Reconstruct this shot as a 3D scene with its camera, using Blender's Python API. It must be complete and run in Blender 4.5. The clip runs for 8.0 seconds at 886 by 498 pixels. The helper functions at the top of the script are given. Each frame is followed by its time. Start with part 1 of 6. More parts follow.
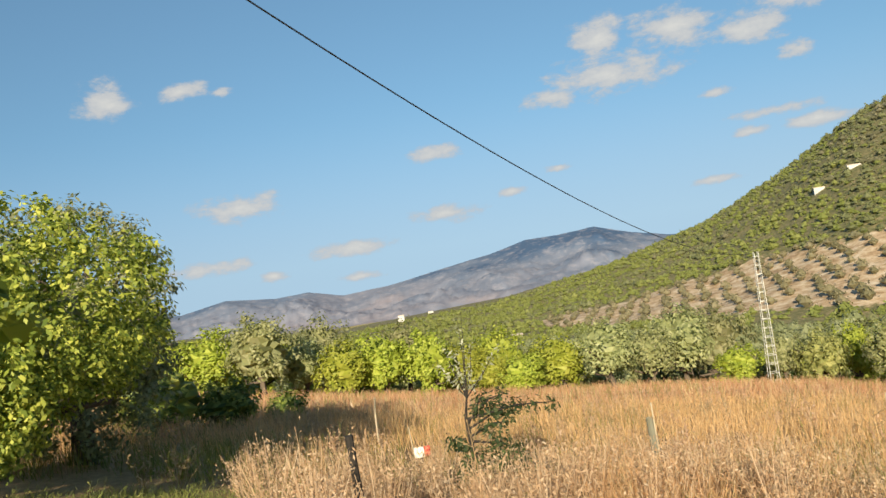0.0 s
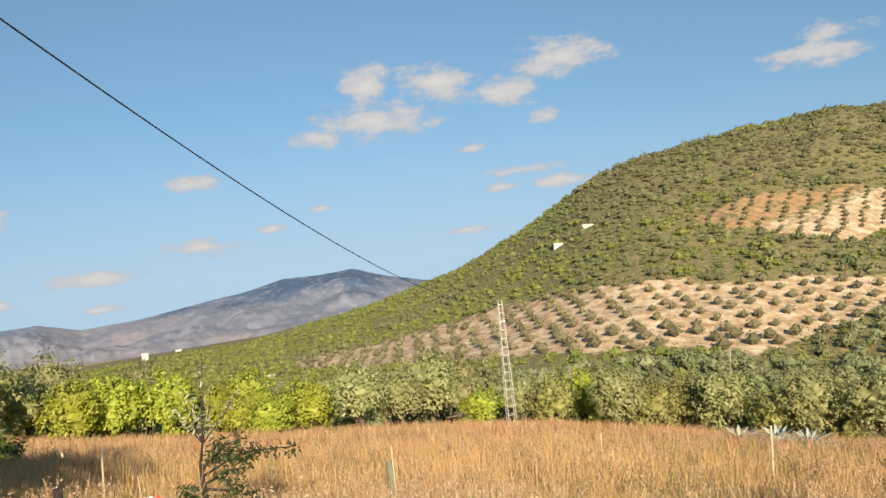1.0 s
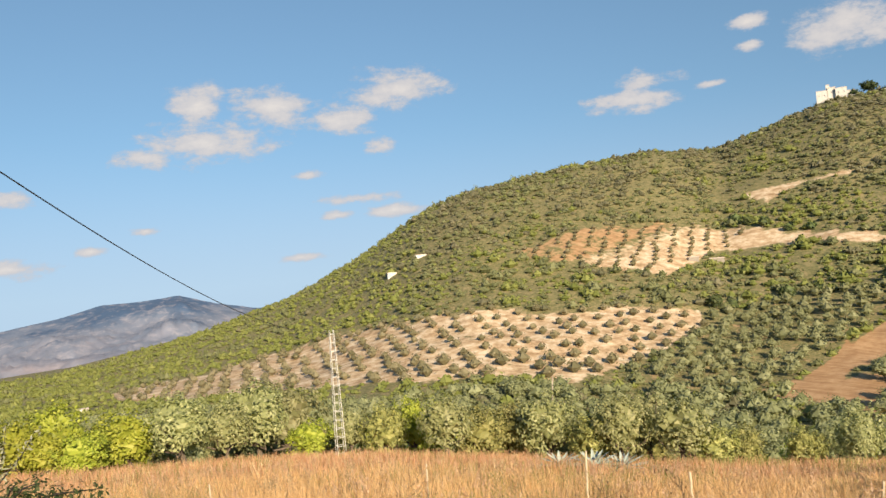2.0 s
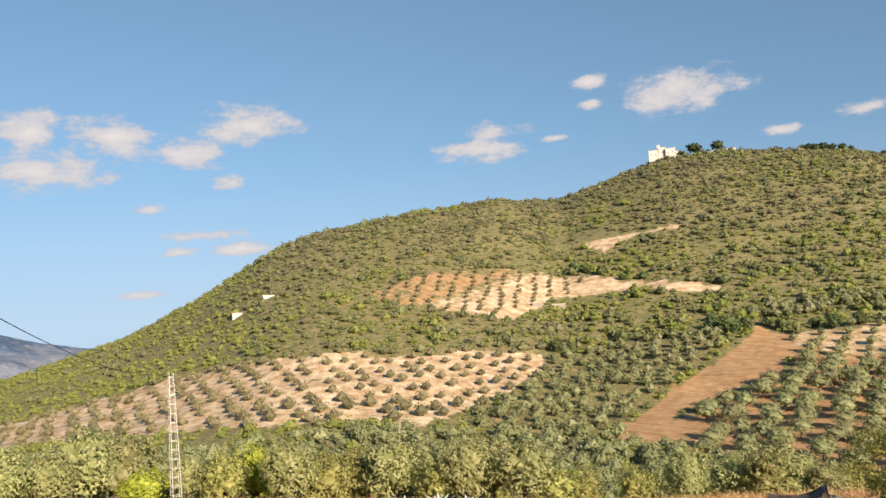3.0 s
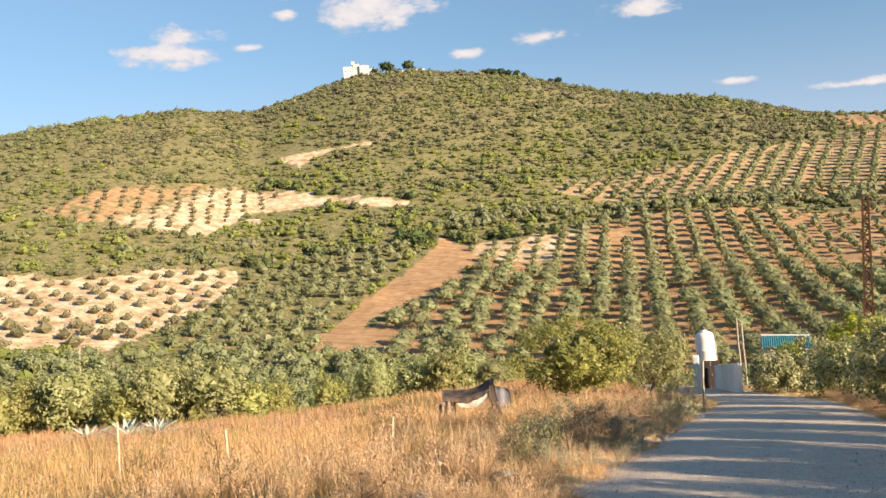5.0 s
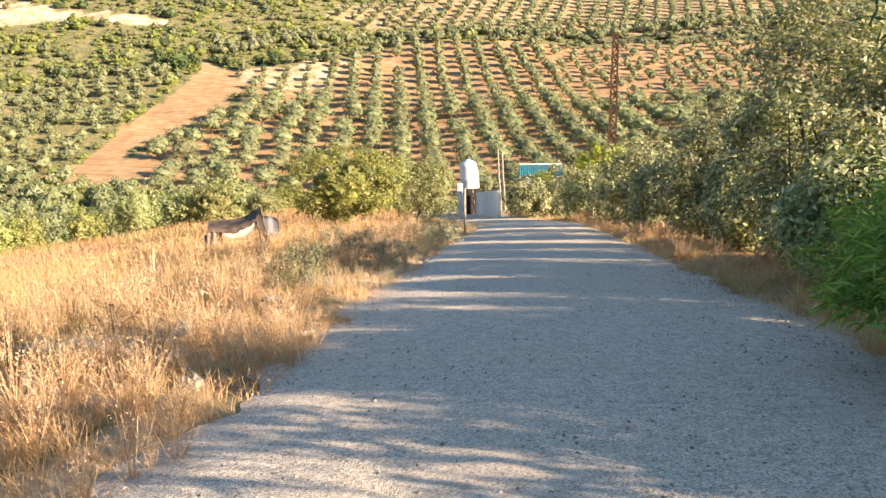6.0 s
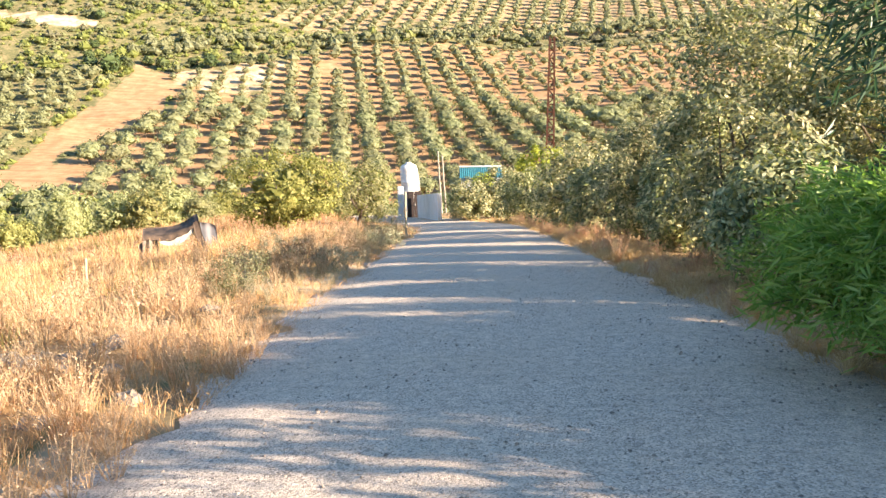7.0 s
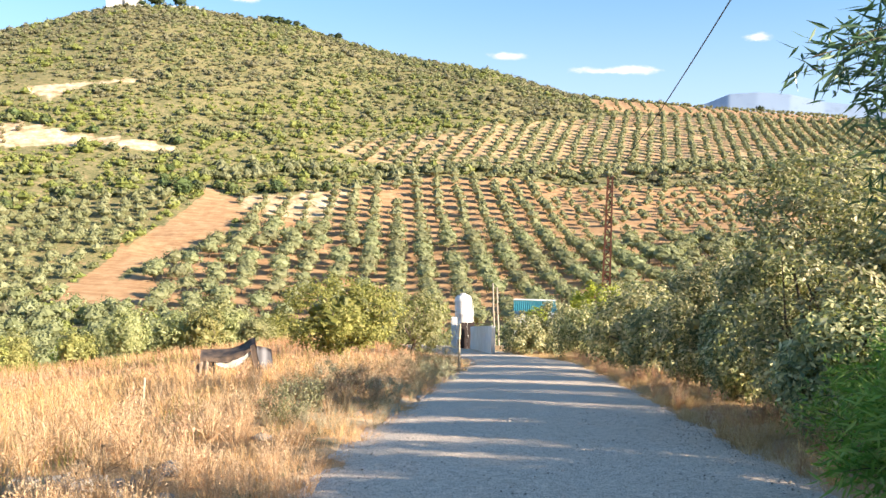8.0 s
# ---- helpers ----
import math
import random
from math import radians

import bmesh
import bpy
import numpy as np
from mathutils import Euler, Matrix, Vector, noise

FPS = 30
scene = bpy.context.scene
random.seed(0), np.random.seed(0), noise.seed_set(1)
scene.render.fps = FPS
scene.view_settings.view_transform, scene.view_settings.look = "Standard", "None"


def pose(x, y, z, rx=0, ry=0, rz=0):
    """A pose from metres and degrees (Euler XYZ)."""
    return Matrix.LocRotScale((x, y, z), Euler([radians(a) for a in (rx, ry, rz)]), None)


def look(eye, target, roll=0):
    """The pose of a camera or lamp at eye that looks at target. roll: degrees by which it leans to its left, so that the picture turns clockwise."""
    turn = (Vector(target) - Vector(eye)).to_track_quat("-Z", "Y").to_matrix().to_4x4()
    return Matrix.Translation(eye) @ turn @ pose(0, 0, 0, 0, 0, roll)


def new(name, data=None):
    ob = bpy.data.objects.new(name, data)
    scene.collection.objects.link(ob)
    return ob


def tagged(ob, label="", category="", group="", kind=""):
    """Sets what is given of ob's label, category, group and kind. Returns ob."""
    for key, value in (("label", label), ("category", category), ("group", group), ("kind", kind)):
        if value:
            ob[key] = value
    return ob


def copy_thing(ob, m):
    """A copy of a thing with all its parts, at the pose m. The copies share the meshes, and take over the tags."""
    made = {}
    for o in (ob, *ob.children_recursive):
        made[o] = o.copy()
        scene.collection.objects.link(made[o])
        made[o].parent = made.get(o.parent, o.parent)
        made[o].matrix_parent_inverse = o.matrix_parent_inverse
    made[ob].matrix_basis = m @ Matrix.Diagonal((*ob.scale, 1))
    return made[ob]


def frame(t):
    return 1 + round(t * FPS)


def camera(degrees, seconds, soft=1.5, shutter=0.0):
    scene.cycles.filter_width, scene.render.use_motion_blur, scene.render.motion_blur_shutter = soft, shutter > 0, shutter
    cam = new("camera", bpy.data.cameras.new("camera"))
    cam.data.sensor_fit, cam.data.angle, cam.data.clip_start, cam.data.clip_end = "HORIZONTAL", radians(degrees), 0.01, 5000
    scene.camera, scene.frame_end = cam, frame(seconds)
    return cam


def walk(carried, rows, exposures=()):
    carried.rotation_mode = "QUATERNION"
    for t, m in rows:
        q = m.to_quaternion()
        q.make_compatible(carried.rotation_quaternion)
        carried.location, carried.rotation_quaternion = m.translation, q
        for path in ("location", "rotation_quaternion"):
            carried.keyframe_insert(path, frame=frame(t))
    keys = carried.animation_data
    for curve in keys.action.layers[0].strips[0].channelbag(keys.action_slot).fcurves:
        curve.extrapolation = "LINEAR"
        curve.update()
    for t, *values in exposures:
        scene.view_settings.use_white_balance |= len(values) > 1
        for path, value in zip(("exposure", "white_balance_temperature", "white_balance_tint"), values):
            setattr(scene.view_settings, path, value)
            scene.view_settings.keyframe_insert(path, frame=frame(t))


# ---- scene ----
# ---------------------------------------------------------------- camera
cam = camera(56.93, 8.0)
# seconds, x, y, height over the eye, yaw to the left, pitch, roll
PATH = (
    (0.0, -0.279, -0.193, -0.053, 81.07, -0.26, -8.73),
    (0.5, -0.216, -0.128, -0.039, 73.86, -0.41, -8.10),
    (1.0, -0.186, -0.075, -0.032, 64.11, 0.43, -5.87),
    (1.5, -0.162, -0.052, -0.039, 58.72, 1.90, -5.10),
    (2.0, -0.116, -0.014, 0.006, 52.40, 1.35, -4.91),
    (2.2, -0.081, 0.040, -0.005, 49.33, 1.91, -4.14),
    (3.3, -0.232, -0.109, 0.037, 39.25, 3.50, -3.82),
    (3.5, -0.227, -0.109, 0.038, 37.33, 3.34, -3.54),
    (4.0, -0.213, -0.148, 0.029, 33.00, 2.62, -3.81),
    (4.2, -0.196, -0.142, 0.025, 30.85, 2.20, -3.71),
    (5.3, -0.034, 0.015, 0.011, 16.19, -6.95, -3.39),
    (5.5, 0.000, -0.000, -0.000, 12.44, -9.12, -2.57),
    (6.0, 0.007, 0.083, -0.056, 5.65, -16.45, -1.45),
    (6.5, 0.011, 0.083, -0.036, 3.44, -18.39, -1.64),
    (7.0, 0.017, 0.077, -0.000, 1.39, -16.39, -1.14),
    (7.5, -0.011, 0.070, 0.052, 1.53, -12.55, -0.06),
    (8.0, -0.078, 0.051, 0.126, 5.11, -7.31, 0.66),
)


def eye_pose(x, y, dz, yaw, pitch, roll):
    turn = Matrix.Rotation(radians(yaw), 4, "Z") @ Matrix.Rotation(radians(90 + pitch), 4, "X") @ Matrix.Rotation(radians(roll), 4, "Z")
    return Matrix.Translation((x, y, 1.62 + dz)) @ turn


walk(cam, [(t, eye_pose(*row)) for t, *row in PATH], exposures=[(0, 0.76, 6600, 3), (1.5, 0.84, 6850, 8), (3.5, 0.98, 6900, 12), (4.2, 1.05, 6950, 13), (5.3, 1.39, 7000, 13), (6, 1.82, 6950, 13), (6.5, 2.05, 6900, 15), (7, 2.1, 6700, 14), (7.5, 2.06, 6450, 13), (8, 1.84, 6350, 11)])

# ---------------------------------------------------------------- light: a low, warm sun from behind the right shoulder, and the sky
SUN_AZ, SUN_EL = 108.0, 21.0
SKY_STRENGTH, SUN_STRENGTH = 0.067, 5.2


def link(tree, a, b):
    tree.links.new(a, b)


def add_node(tree, kind, **inputs):
    n = tree.nodes.new(kind)
    for k, v in inputs.items():
        n.inputs[k.replace("_", " ")].default_value = v
    return n


def math_node(tree, op, a, b=None, c=None, clamp=False):
    n = tree.nodes.new("ShaderNodeMath")
    n.operation, n.use_clamp = op, clamp
    for i, v in enumerate((a, b, c)):
        if v is None:
            continue
        if isinstance(v, (int, float)):
            n.inputs[i].default_value = v
        else:
            tree.links.new(v, n.inputs[i])
    return n.outputs[0]


# fair-weather clouds: bearing, elevation, half width, half height, in degrees
CLOUDS_WEST = (
    (-101.8, 12.5, 2.1, 1.42), (-97.1, 12.7, 1.9, 0.62), (-94.4, 4.6, 3.1, 0.98), (-87.5, 0.8, 3.1, 0.67), (-92.9, -0.3, 1.0, 0.44),
    (-80.8, 6.4, 2.0, 0.62), (-80.5, 2.2, 2.7, 0.71), (-67.9, 9.8, 4.7, 1.6), (-72.1, 8.9, 2.2, 0.71), (-68.4, 12.3, 2.0, 1.56),
    (-63.6, 11.9, 3.2, 1.5), (-58.4, 10.8, 2.8, 1.16), (-56.1, 8.9, 1.5, 0.6), (-75.7, 3.0, 1.3, 0.36), (-72.2, 4.1, 1.1, 0.36),
    (-57.7, 5.4, 2.6, 0.5), (-55.3, 4.35, 2.5, 0.55), (-97.1, 0.8, 3.6, 0.53), (-62.4, 1.6, 1.8, 0.36), (-87.0, -1.3, 2.2, 0.36),
)
CLOUDS_NORTH = (
    (-61.4, 7.2, 1.1, 0.36), (-59.5, 4.3, 1.3, 0.36), (-54.7, 12.6, 4.1, 1.5), (-37.4, 11.5, 2.4, 0.75), (-38.3, 10.2, 3.3, 0.85),
    (-33.4, 10.6, 1.2, 0.36), (-30.8, 14.1, 1.6, 0.6), (-30.6, 12.6, 1.0, 0.44), (-24.8, 12.7, 4.4, 1.6), (-13.3, 10.1, 1.9, 0.62),
    (-18.6, 9.45, 1.3, 0.5), (-6.7, 11.4, 2.8, 0.8), (-0.9, 6.0, 1.6, 0.3), (6.5, 5.0, 3.2, 0.3), (15.3, 7.0, 1.2, 0.35),
    (-94.6, 12.3, 0.9, 0.44),
)
world = bpy.data.worlds.new("sky")
scene.world = world
world.use_nodes = True
wt = world.node_tree
wt.nodes.clear()
sky = wt.nodes.new("ShaderNodeTexSky")
sky.sky_type, sky.sun_disc = "NISHITA", False
sky.sun_elevation, sky.sun_rotation = radians(SUN_EL), radians(SUN_AZ)
sky.altitude, sky.air_density, sky.dust_density, sky.ozone_density = 600, 1.0, 0.15, 1.0
coord = wt.nodes.new("ShaderNodeTexCoord")
sep = wt.nodes.new("ShaderNodeSeparateXYZ")
link(wt, coord.outputs["Generated"], sep.inputs[0])
above = wt.nodes.new("ShaderNodeCombineXYZ")
link(wt, sep.outputs[0], above.inputs[0])
link(wt, sep.outputs[1], above.inputs[1])
link(wt, math_node(wt, "MULTIPLY_ADD", math_node(wt, "MAXIMUM", sep.outputs[2], 0.0), 0.66, 0.15), above.inputs[2])
link(wt, above.outputs[0], sky.inputs["Vector"])
bearing = math_node(wt, "MULTIPLY", math_node(wt, "ARCTAN2", sep.outputs[0], sep.outputs[1]), 57.29578)
height = math_node(wt, "MULTIPLY", math_node(wt, "ARCSINE", sep.outputs[2]), 57.29578)
flat = wt.nodes.new("ShaderNodeCombineXYZ")
link(wt, bearing, flat.inputs[0])
link(wt, height, flat.inputs[1])
nearest = None
for az, el, w, h in CLOUDS_WEST + CLOUDS_NORTH:
    d = wt.nodes.new("ShaderNodeVectorMath")
    d.operation = "SUBTRACT"
    link(wt, flat.outputs[0], d.inputs[0])
    d.inputs[1].default_value = (az, el, 0)
    s = wt.nodes.new("ShaderNodeVectorMath")
    s.operation = "MULTIPLY"
    link(wt, d.outputs[0], s.inputs[0])
    s.inputs[1].default_value = (1 / w, 1 / h, 0)
    ln = wt.nodes.new("ShaderNodeVectorMath")
    ln.operation = "LENGTH"
    link(wt, s.outputs[0], ln.inputs[0])
    nearest = ln.outputs["Value"] if nearest is None else math_node(wt, "MINIMUM", nearest, ln.outputs["Value"])
squash = wt.nodes.new("ShaderNodeVectorMath")
squash.operation = "MULTIPLY"
link(wt, flat.outputs[0], squash.inputs[0])
squash.inputs[1].default_value = (0.5, 0.95, 1)
puff = add_node(wt, "ShaderNodeTexNoise", Scale=0.85, Detail=6.0, Roughness=0.6, Lacunarity=2.2)
link(wt, squash.outputs[0], puff.inputs["Vector"])
edge = math_node(wt, "SUBTRACT", math_node(wt, "MULTIPLY_ADD", math_node(wt, "SUBTRACT", puff.outputs["Fac"], 0.5), 2.6, 1.0), nearest)
cover = wt.nodes.new("ShaderNodeMapRange")
cover.interpolation_type = "SMOOTHSTEP"
link(wt, edge, cover.inputs[0])
cover.inputs[1].default_value, cover.inputs[2].default_value, cover.inputs[4].default_value = -0.06, 0.62, 0.9
shade = wt.nodes.new("ShaderNodeMix")
shade.data_type = "RGBA"
link(wt, math_node(wt, "MULTIPLY_ADD", edge, 0.8, 0.0, clamp=True), shade.inputs[0])
shade.inputs[6].default_value, shade.inputs[7].default_value = (4.2, 4.3, 4.9, 1), (6.6, 6.2, 6.0, 1)
mixed = wt.nodes.new("ShaderNodeMix")
mixed.data_type = "RGBA"
link(wt, cover.outputs[0], mixed.inputs[0])
clear = wt.nodes.new("ShaderNodeMix")
clear.data_type, clear.blend_type = "RGBA", "MULTIPLY"
clear.inputs[0].default_value, clear.inputs[7].default_value = 1.0, (0.82, 1.0, 1.07, 1)
link(wt, sky.outputs[0], clear.inputs[6])
haze = wt.nodes.new("ShaderNodeMapRange")
haze.interpolation_type = "SMOOTHSTEP"
link(wt, height, haze.inputs[0])
haze.inputs[1].default_value, haze.inputs[2].default_value, haze.inputs[3].default_value, haze.inputs[4].default_value = -2.0, 11.0, 0.54, 0.0
pale = wt.nodes.new("ShaderNodeMix")
pale.data_type = "RGBA"
link(wt, haze.outputs[0], pale.inputs[0])
link(wt, clear.outputs[2], pale.inputs[6])
pale.inputs[7].default_value = (4.0, 4.3, 5.5, 1)
link(wt, pale.outputs[2], mixed.inputs[6])
link(wt, shade.outputs[2], mixed.inputs[7])
bg = wt.nodes.new("ShaderNodeBackground")
bg.inputs["Strength"].default_value = SKY_STRENGTH
link(wt, mixed.outputs[2], bg.inputs["Color"])
out = wt.nodes.new("ShaderNodeOutputWorld")
link(wt, bg.outputs[0], out.inputs[0])

sun_data = bpy.data.lights.new("sun", "SUN")
sun_data.energy, sun_data.angle, sun_data.color = SUN_STRENGTH, radians(0.6), (1.0, 0.86, 0.66)
sun = new("sun", sun_data)
a, e = radians(SUN_AZ), radians(SUN_EL)
sun.matrix_world = look((60 * math.sin(a), 60 * math.cos(a), 60 * math.tan(e)), (0, 0, 0))

# ---------------------------------------------------------------- materials
def material(name, rough_=0.8):
    m = bpy.data.materials.new(name)
    m.use_nodes = True
    t = m.node_tree
    b = t.nodes["Principled BSDF"]
    b.inputs["Roughness"].default_value = rough_
    b.inputs["Specular IOR Level"].default_value = 0.3
    return m, t, b


def noise_node(t, scale, detail=4.0, rough_=0.6, vector=None, kind="Object"):
    n = add_node(t, "ShaderNodeTexNoise", Scale=scale, Detail=detail, Roughness=rough_)
    if vector is None:
        c = t.nodes.new("ShaderNodeTexCoord")
        vector = c.outputs[kind]
    link(t, vector, n.inputs["Vector"])
    return n.outputs["Fac"]


def ramp(t, fac, *stops):
    r = t.nodes.new("ShaderNodeValToRGB")
    while len(r.color_ramp.elements) < len(stops):
        r.color_ramp.elements.new(0.5)
    for e, (p, c) in zip(r.color_ramp.elements, stops):
        e.position, e.color = p, (*c, 1)
    link(t, fac, r.inputs[0])
    return r.outputs[0]


def blend(t, fac, a, b, kind="MIX"):
    n = t.nodes.new("ShaderNodeMix")
    n.data_type, n.blend_type = "RGBA", kind
    if isinstance(fac, (int, float)):
        n.inputs[0].default_value = fac
    else:
        link(t, fac, n.inputs[0])
    for i, v in ((6, a), (7, b)):
        if isinstance(v, tuple):
            n.inputs[i].default_value = (*v, 1)
        else:
            link(t, v, n.inputs[i])
    return n.outputs[2]


def bump(t, b, fac, strength, distance):
    n = add_node(t, "ShaderNodeBump", Strength=strength, Distance=distance)
    link(t, fac, n.inputs["Height"])
    link(t, n.outputs[0], b.inputs["Normal"])


def surface(name, c1, c2, scale, rough_=0.8, fine=None, relief=0.0, metal=0.0):
    """Two colours in broad stains, with fine grain and relief."""
    m, t, b = material(name, rough_)
    big, small = noise_node(t, scale), noise_node(t, fine or scale * 12, 3.0, 0.7)
    col = blend(t, ramp(t, big, (0.35, (0, 0, 0)), (0.65, (1, 1, 1))), c1, c2)
    dark = tuple(0.72 * v for v in c1)
    col = blend(t, ramp(t, small, (0.55, (0, 0, 0)), (0.8, (0.7, 0.7, 0.7))), col, dark)
    link(t, col, b.inputs["Base Color"])
    b.inputs["Metallic"].default_value = metal
    if relief:
        bump(t, b, small, 0.6, relief)
    return m


def foliage(name, c1, c2, c3, back=0.35, rough_=0.55, through_=(1.0, 1.05, 0.55)):
    """Leaves: each its own shade, some light passing through."""
    m, t, b = material(name, rough_)
    g = t.nodes.new("ShaderNodeNewGeometry")
    patch = noise_node(t, 0.35, 2.0)
    col = ramp(t, g.outputs["Random Per Island"], (0.0, c1), (0.55, c2), (1.0, c3))
    col = blend(t, math_node(t, "MULTIPLY", patch, 0.5), col, blend(t, 1.0, col, (0.8, 0.74, 0.62), "MULTIPLY"))
    o = t.nodes.new("ShaderNodeObjectInfo")
    hv = t.nodes.new("ShaderNodeHueSaturation")
    link(t, math_node(t, "MULTIPLY_ADD", o.outputs["Random"], 0.03, 0.485), hv.inputs["Hue"])
    link(t, math_node(t, "MULTIPLY_ADD", o.outputs["Random"], 0.3, 0.85), hv.inputs["Value"])
    link(t, col, hv.inputs["Color"])
    col = hv.outputs[0]
    link(t, col, b.inputs["Base Color"])
    tr = t.nodes.new("ShaderNodeBsdfTranslucent")
    link(t, blend(t, 1.0, col, through_, "MULTIPLY"), tr.inputs["Color"])
    mx = t.nodes.new("ShaderNodeMixShader")
    mx.inputs[0].default_value = back
    link(t, b.outputs[0], mx.inputs[1])
    link(t, tr.outputs[0], mx.inputs[2])
    link(t, mx.outputs[0], t.nodes["Material Output"].inputs["Surface"])
    return m


M_OLIVE = foliage("olive_leaves", (0.22, 0.235, 0.10), (0.36, 0.365, 0.17), (0.49, 0.475, 0.26), 0.45)
M_OLIVE_FAR = foliage("olive_leaves_far", (0.19, 0.205, 0.10), (0.27, 0.28, 0.145), (0.35, 0.355, 0.20), 0.35)
M_SCRUB = foliage("scrub_leaves", (0.13, 0.135, 0.06), (0.165, 0.168, 0.076), (0.205, 0.202, 0.10), 0.25)
M_BRIGHT = foliage("bright_leaves", (0.23, 0.27, 0.035), (0.37, 0.40, 0.055), (0.50, 0.51, 0.10), 0.4)
M_DARKLEAF = foliage("oak_leaves", (0.06, 0.10, 0.02), (0.19, 0.235, 0.045), (0.42, 0.42, 0.10))
M_OLEANDER = foliage("oleander_leaves", (0.13, 0.27, 0.05), (0.25, 0.43, 0.10), (0.44, 0.58, 0.20), 0.45, 0.4)
# darker copy of the oleander leaves, with backlit shade put into the colour
M_OLEANDER_SHADED = foliage("shaded_oleander_leaves", (0.045, 0.10, 0.055), (0.08, 0.155, 0.085), (0.15, 0.23, 0.125), 0.3, 0.4)
M_PINE = foliage("pine_needles", (0.03, 0.05, 0.02), (0.06, 0.085, 0.03), (0.10, 0.12, 0.05))
M_DRY = foliage("dry_grass", (0.49, 0.265, 0.13), (0.65, 0.385, 0.205), (0.76, 0.505, 0.32), 0.4, 0.7, (1.0, 0.85, 0.66))
M_HERB = foliage("dried_herb", (0.43, 0.265, 0.165), (0.57, 0.38, 0.255), (0.68, 0.50, 0.37), 0.4, 0.8, (1.0, 0.86, 0.68))
M_OAKLEAF = foliage("valley_oak_leaves", (0.19, 0.20, 0.065), (0.33, 0.325, 0.115), (0.48, 0.45, 0.185), 0.4)
M_GREYHERB = foliage("grey_herb", (0.24, 0.20, 0.13), (0.38, 0.33, 0.24), (0.54, 0.48, 0.38), 0.3, 0.8)
M_GREENGRASS = foliage("green_grass", (0.12, 0.14, 0.03), (0.22, 0.24, 0.06), (0.36, 0.34, 0.12), 0.4, 0.7)
# leaf tones hold painted light: shaded blue-green up to sunlit gold
M_ROADOLIVE = foliage("roadside_olive_leaves", (0.10, 0.14, 0.075), (0.33, 0.325, 0.17), (0.76, 0.675, 0.43), 0.4)
M_MASTIC = foliage("mastic_leaves", (0.10, 0.14, 0.025), (0.31, 0.34, 0.055), (0.60, 0.57, 0.13), 0.38)
M_PALELEAF = foliage("pale_shoot_leaves", (0.38, 0.40, 0.27), (0.52, 0.53, 0.38), (0.68, 0.68, 0.54), 0.4)
M_DARKBARK = surface("dark_bark", (0.022, 0.019, 0.016), (0.04, 0.032, 0.026), 6.0, 0.9, 60, 0.01)
M_BROWNHERB = foliage("brown_dry_shrub", (0.25, 0.165, 0.095), (0.37, 0.26, 0.16), (0.52, 0.40, 0.27), 0.3, 0.8)
M_SAGE = foliage("sage_green_shrub", (0.25, 0.24, 0.155), (0.37, 0.35, 0.24), (0.52, 0.495, 0.365), 0.3, 0.8)
M_PALEHERB = foliage("pale_straw_herb", (0.55, 0.405, 0.235), (0.66, 0.51, 0.32), (0.76, 0.63, 0.45), 0.4, 0.8, (1.0, 0.88, 0.65))
M_BARK = surface("bark", (0.16, 0.12, 0.085), (0.09, 0.07, 0.05), 6.0, 0.9, 60, 0.02)
M_WHITE = surface("whitewash", (0.74, 0.72, 0.69), (0.62, 0.60, 0.56), 1.2, 0.85, 25, 0.004)
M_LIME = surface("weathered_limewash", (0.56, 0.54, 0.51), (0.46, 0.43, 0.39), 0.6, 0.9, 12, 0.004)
M_RUST = surface("rusty_steel", (0.17, 0.07, 0.042), (0.10, 0.045, 0.03), 5.0, 0.75, 60, 0.003, 0.3)
M_GALV = surface("pale_galvanised_steel", (0.62, 0.60, 0.55), (0.45, 0.43, 0.38), 4.0, 0.6, 40, 0.002, 0.2)
M_WOODPOST = surface("weathered_wood", (0.20, 0.15, 0.11), (0.11, 0.085, 0.065), 5.0, 0.9, 50, 0.01)
M_CABLE = surface("black_cable", (0.02, 0.02, 0.022), (0.035, 0.035, 0.035), 3.0, 0.6)
M_STONE = surface("field_stone", (0.35, 0.30, 0.25), (0.23, 0.20, 0.165), 5.0, 0.9, 40, 0.02)
M_CHIP = foliage("gravel_chip", (0.20, 0.17, 0.145), (0.42, 0.36, 0.30), (0.70, 0.61, 0.52), 0.0, 0.9)
M_AGAVE = surface("agave_leaf", (0.29, 0.34, 0.29), (0.38, 0.41, 0.35), 3.0, 0.5, 30)


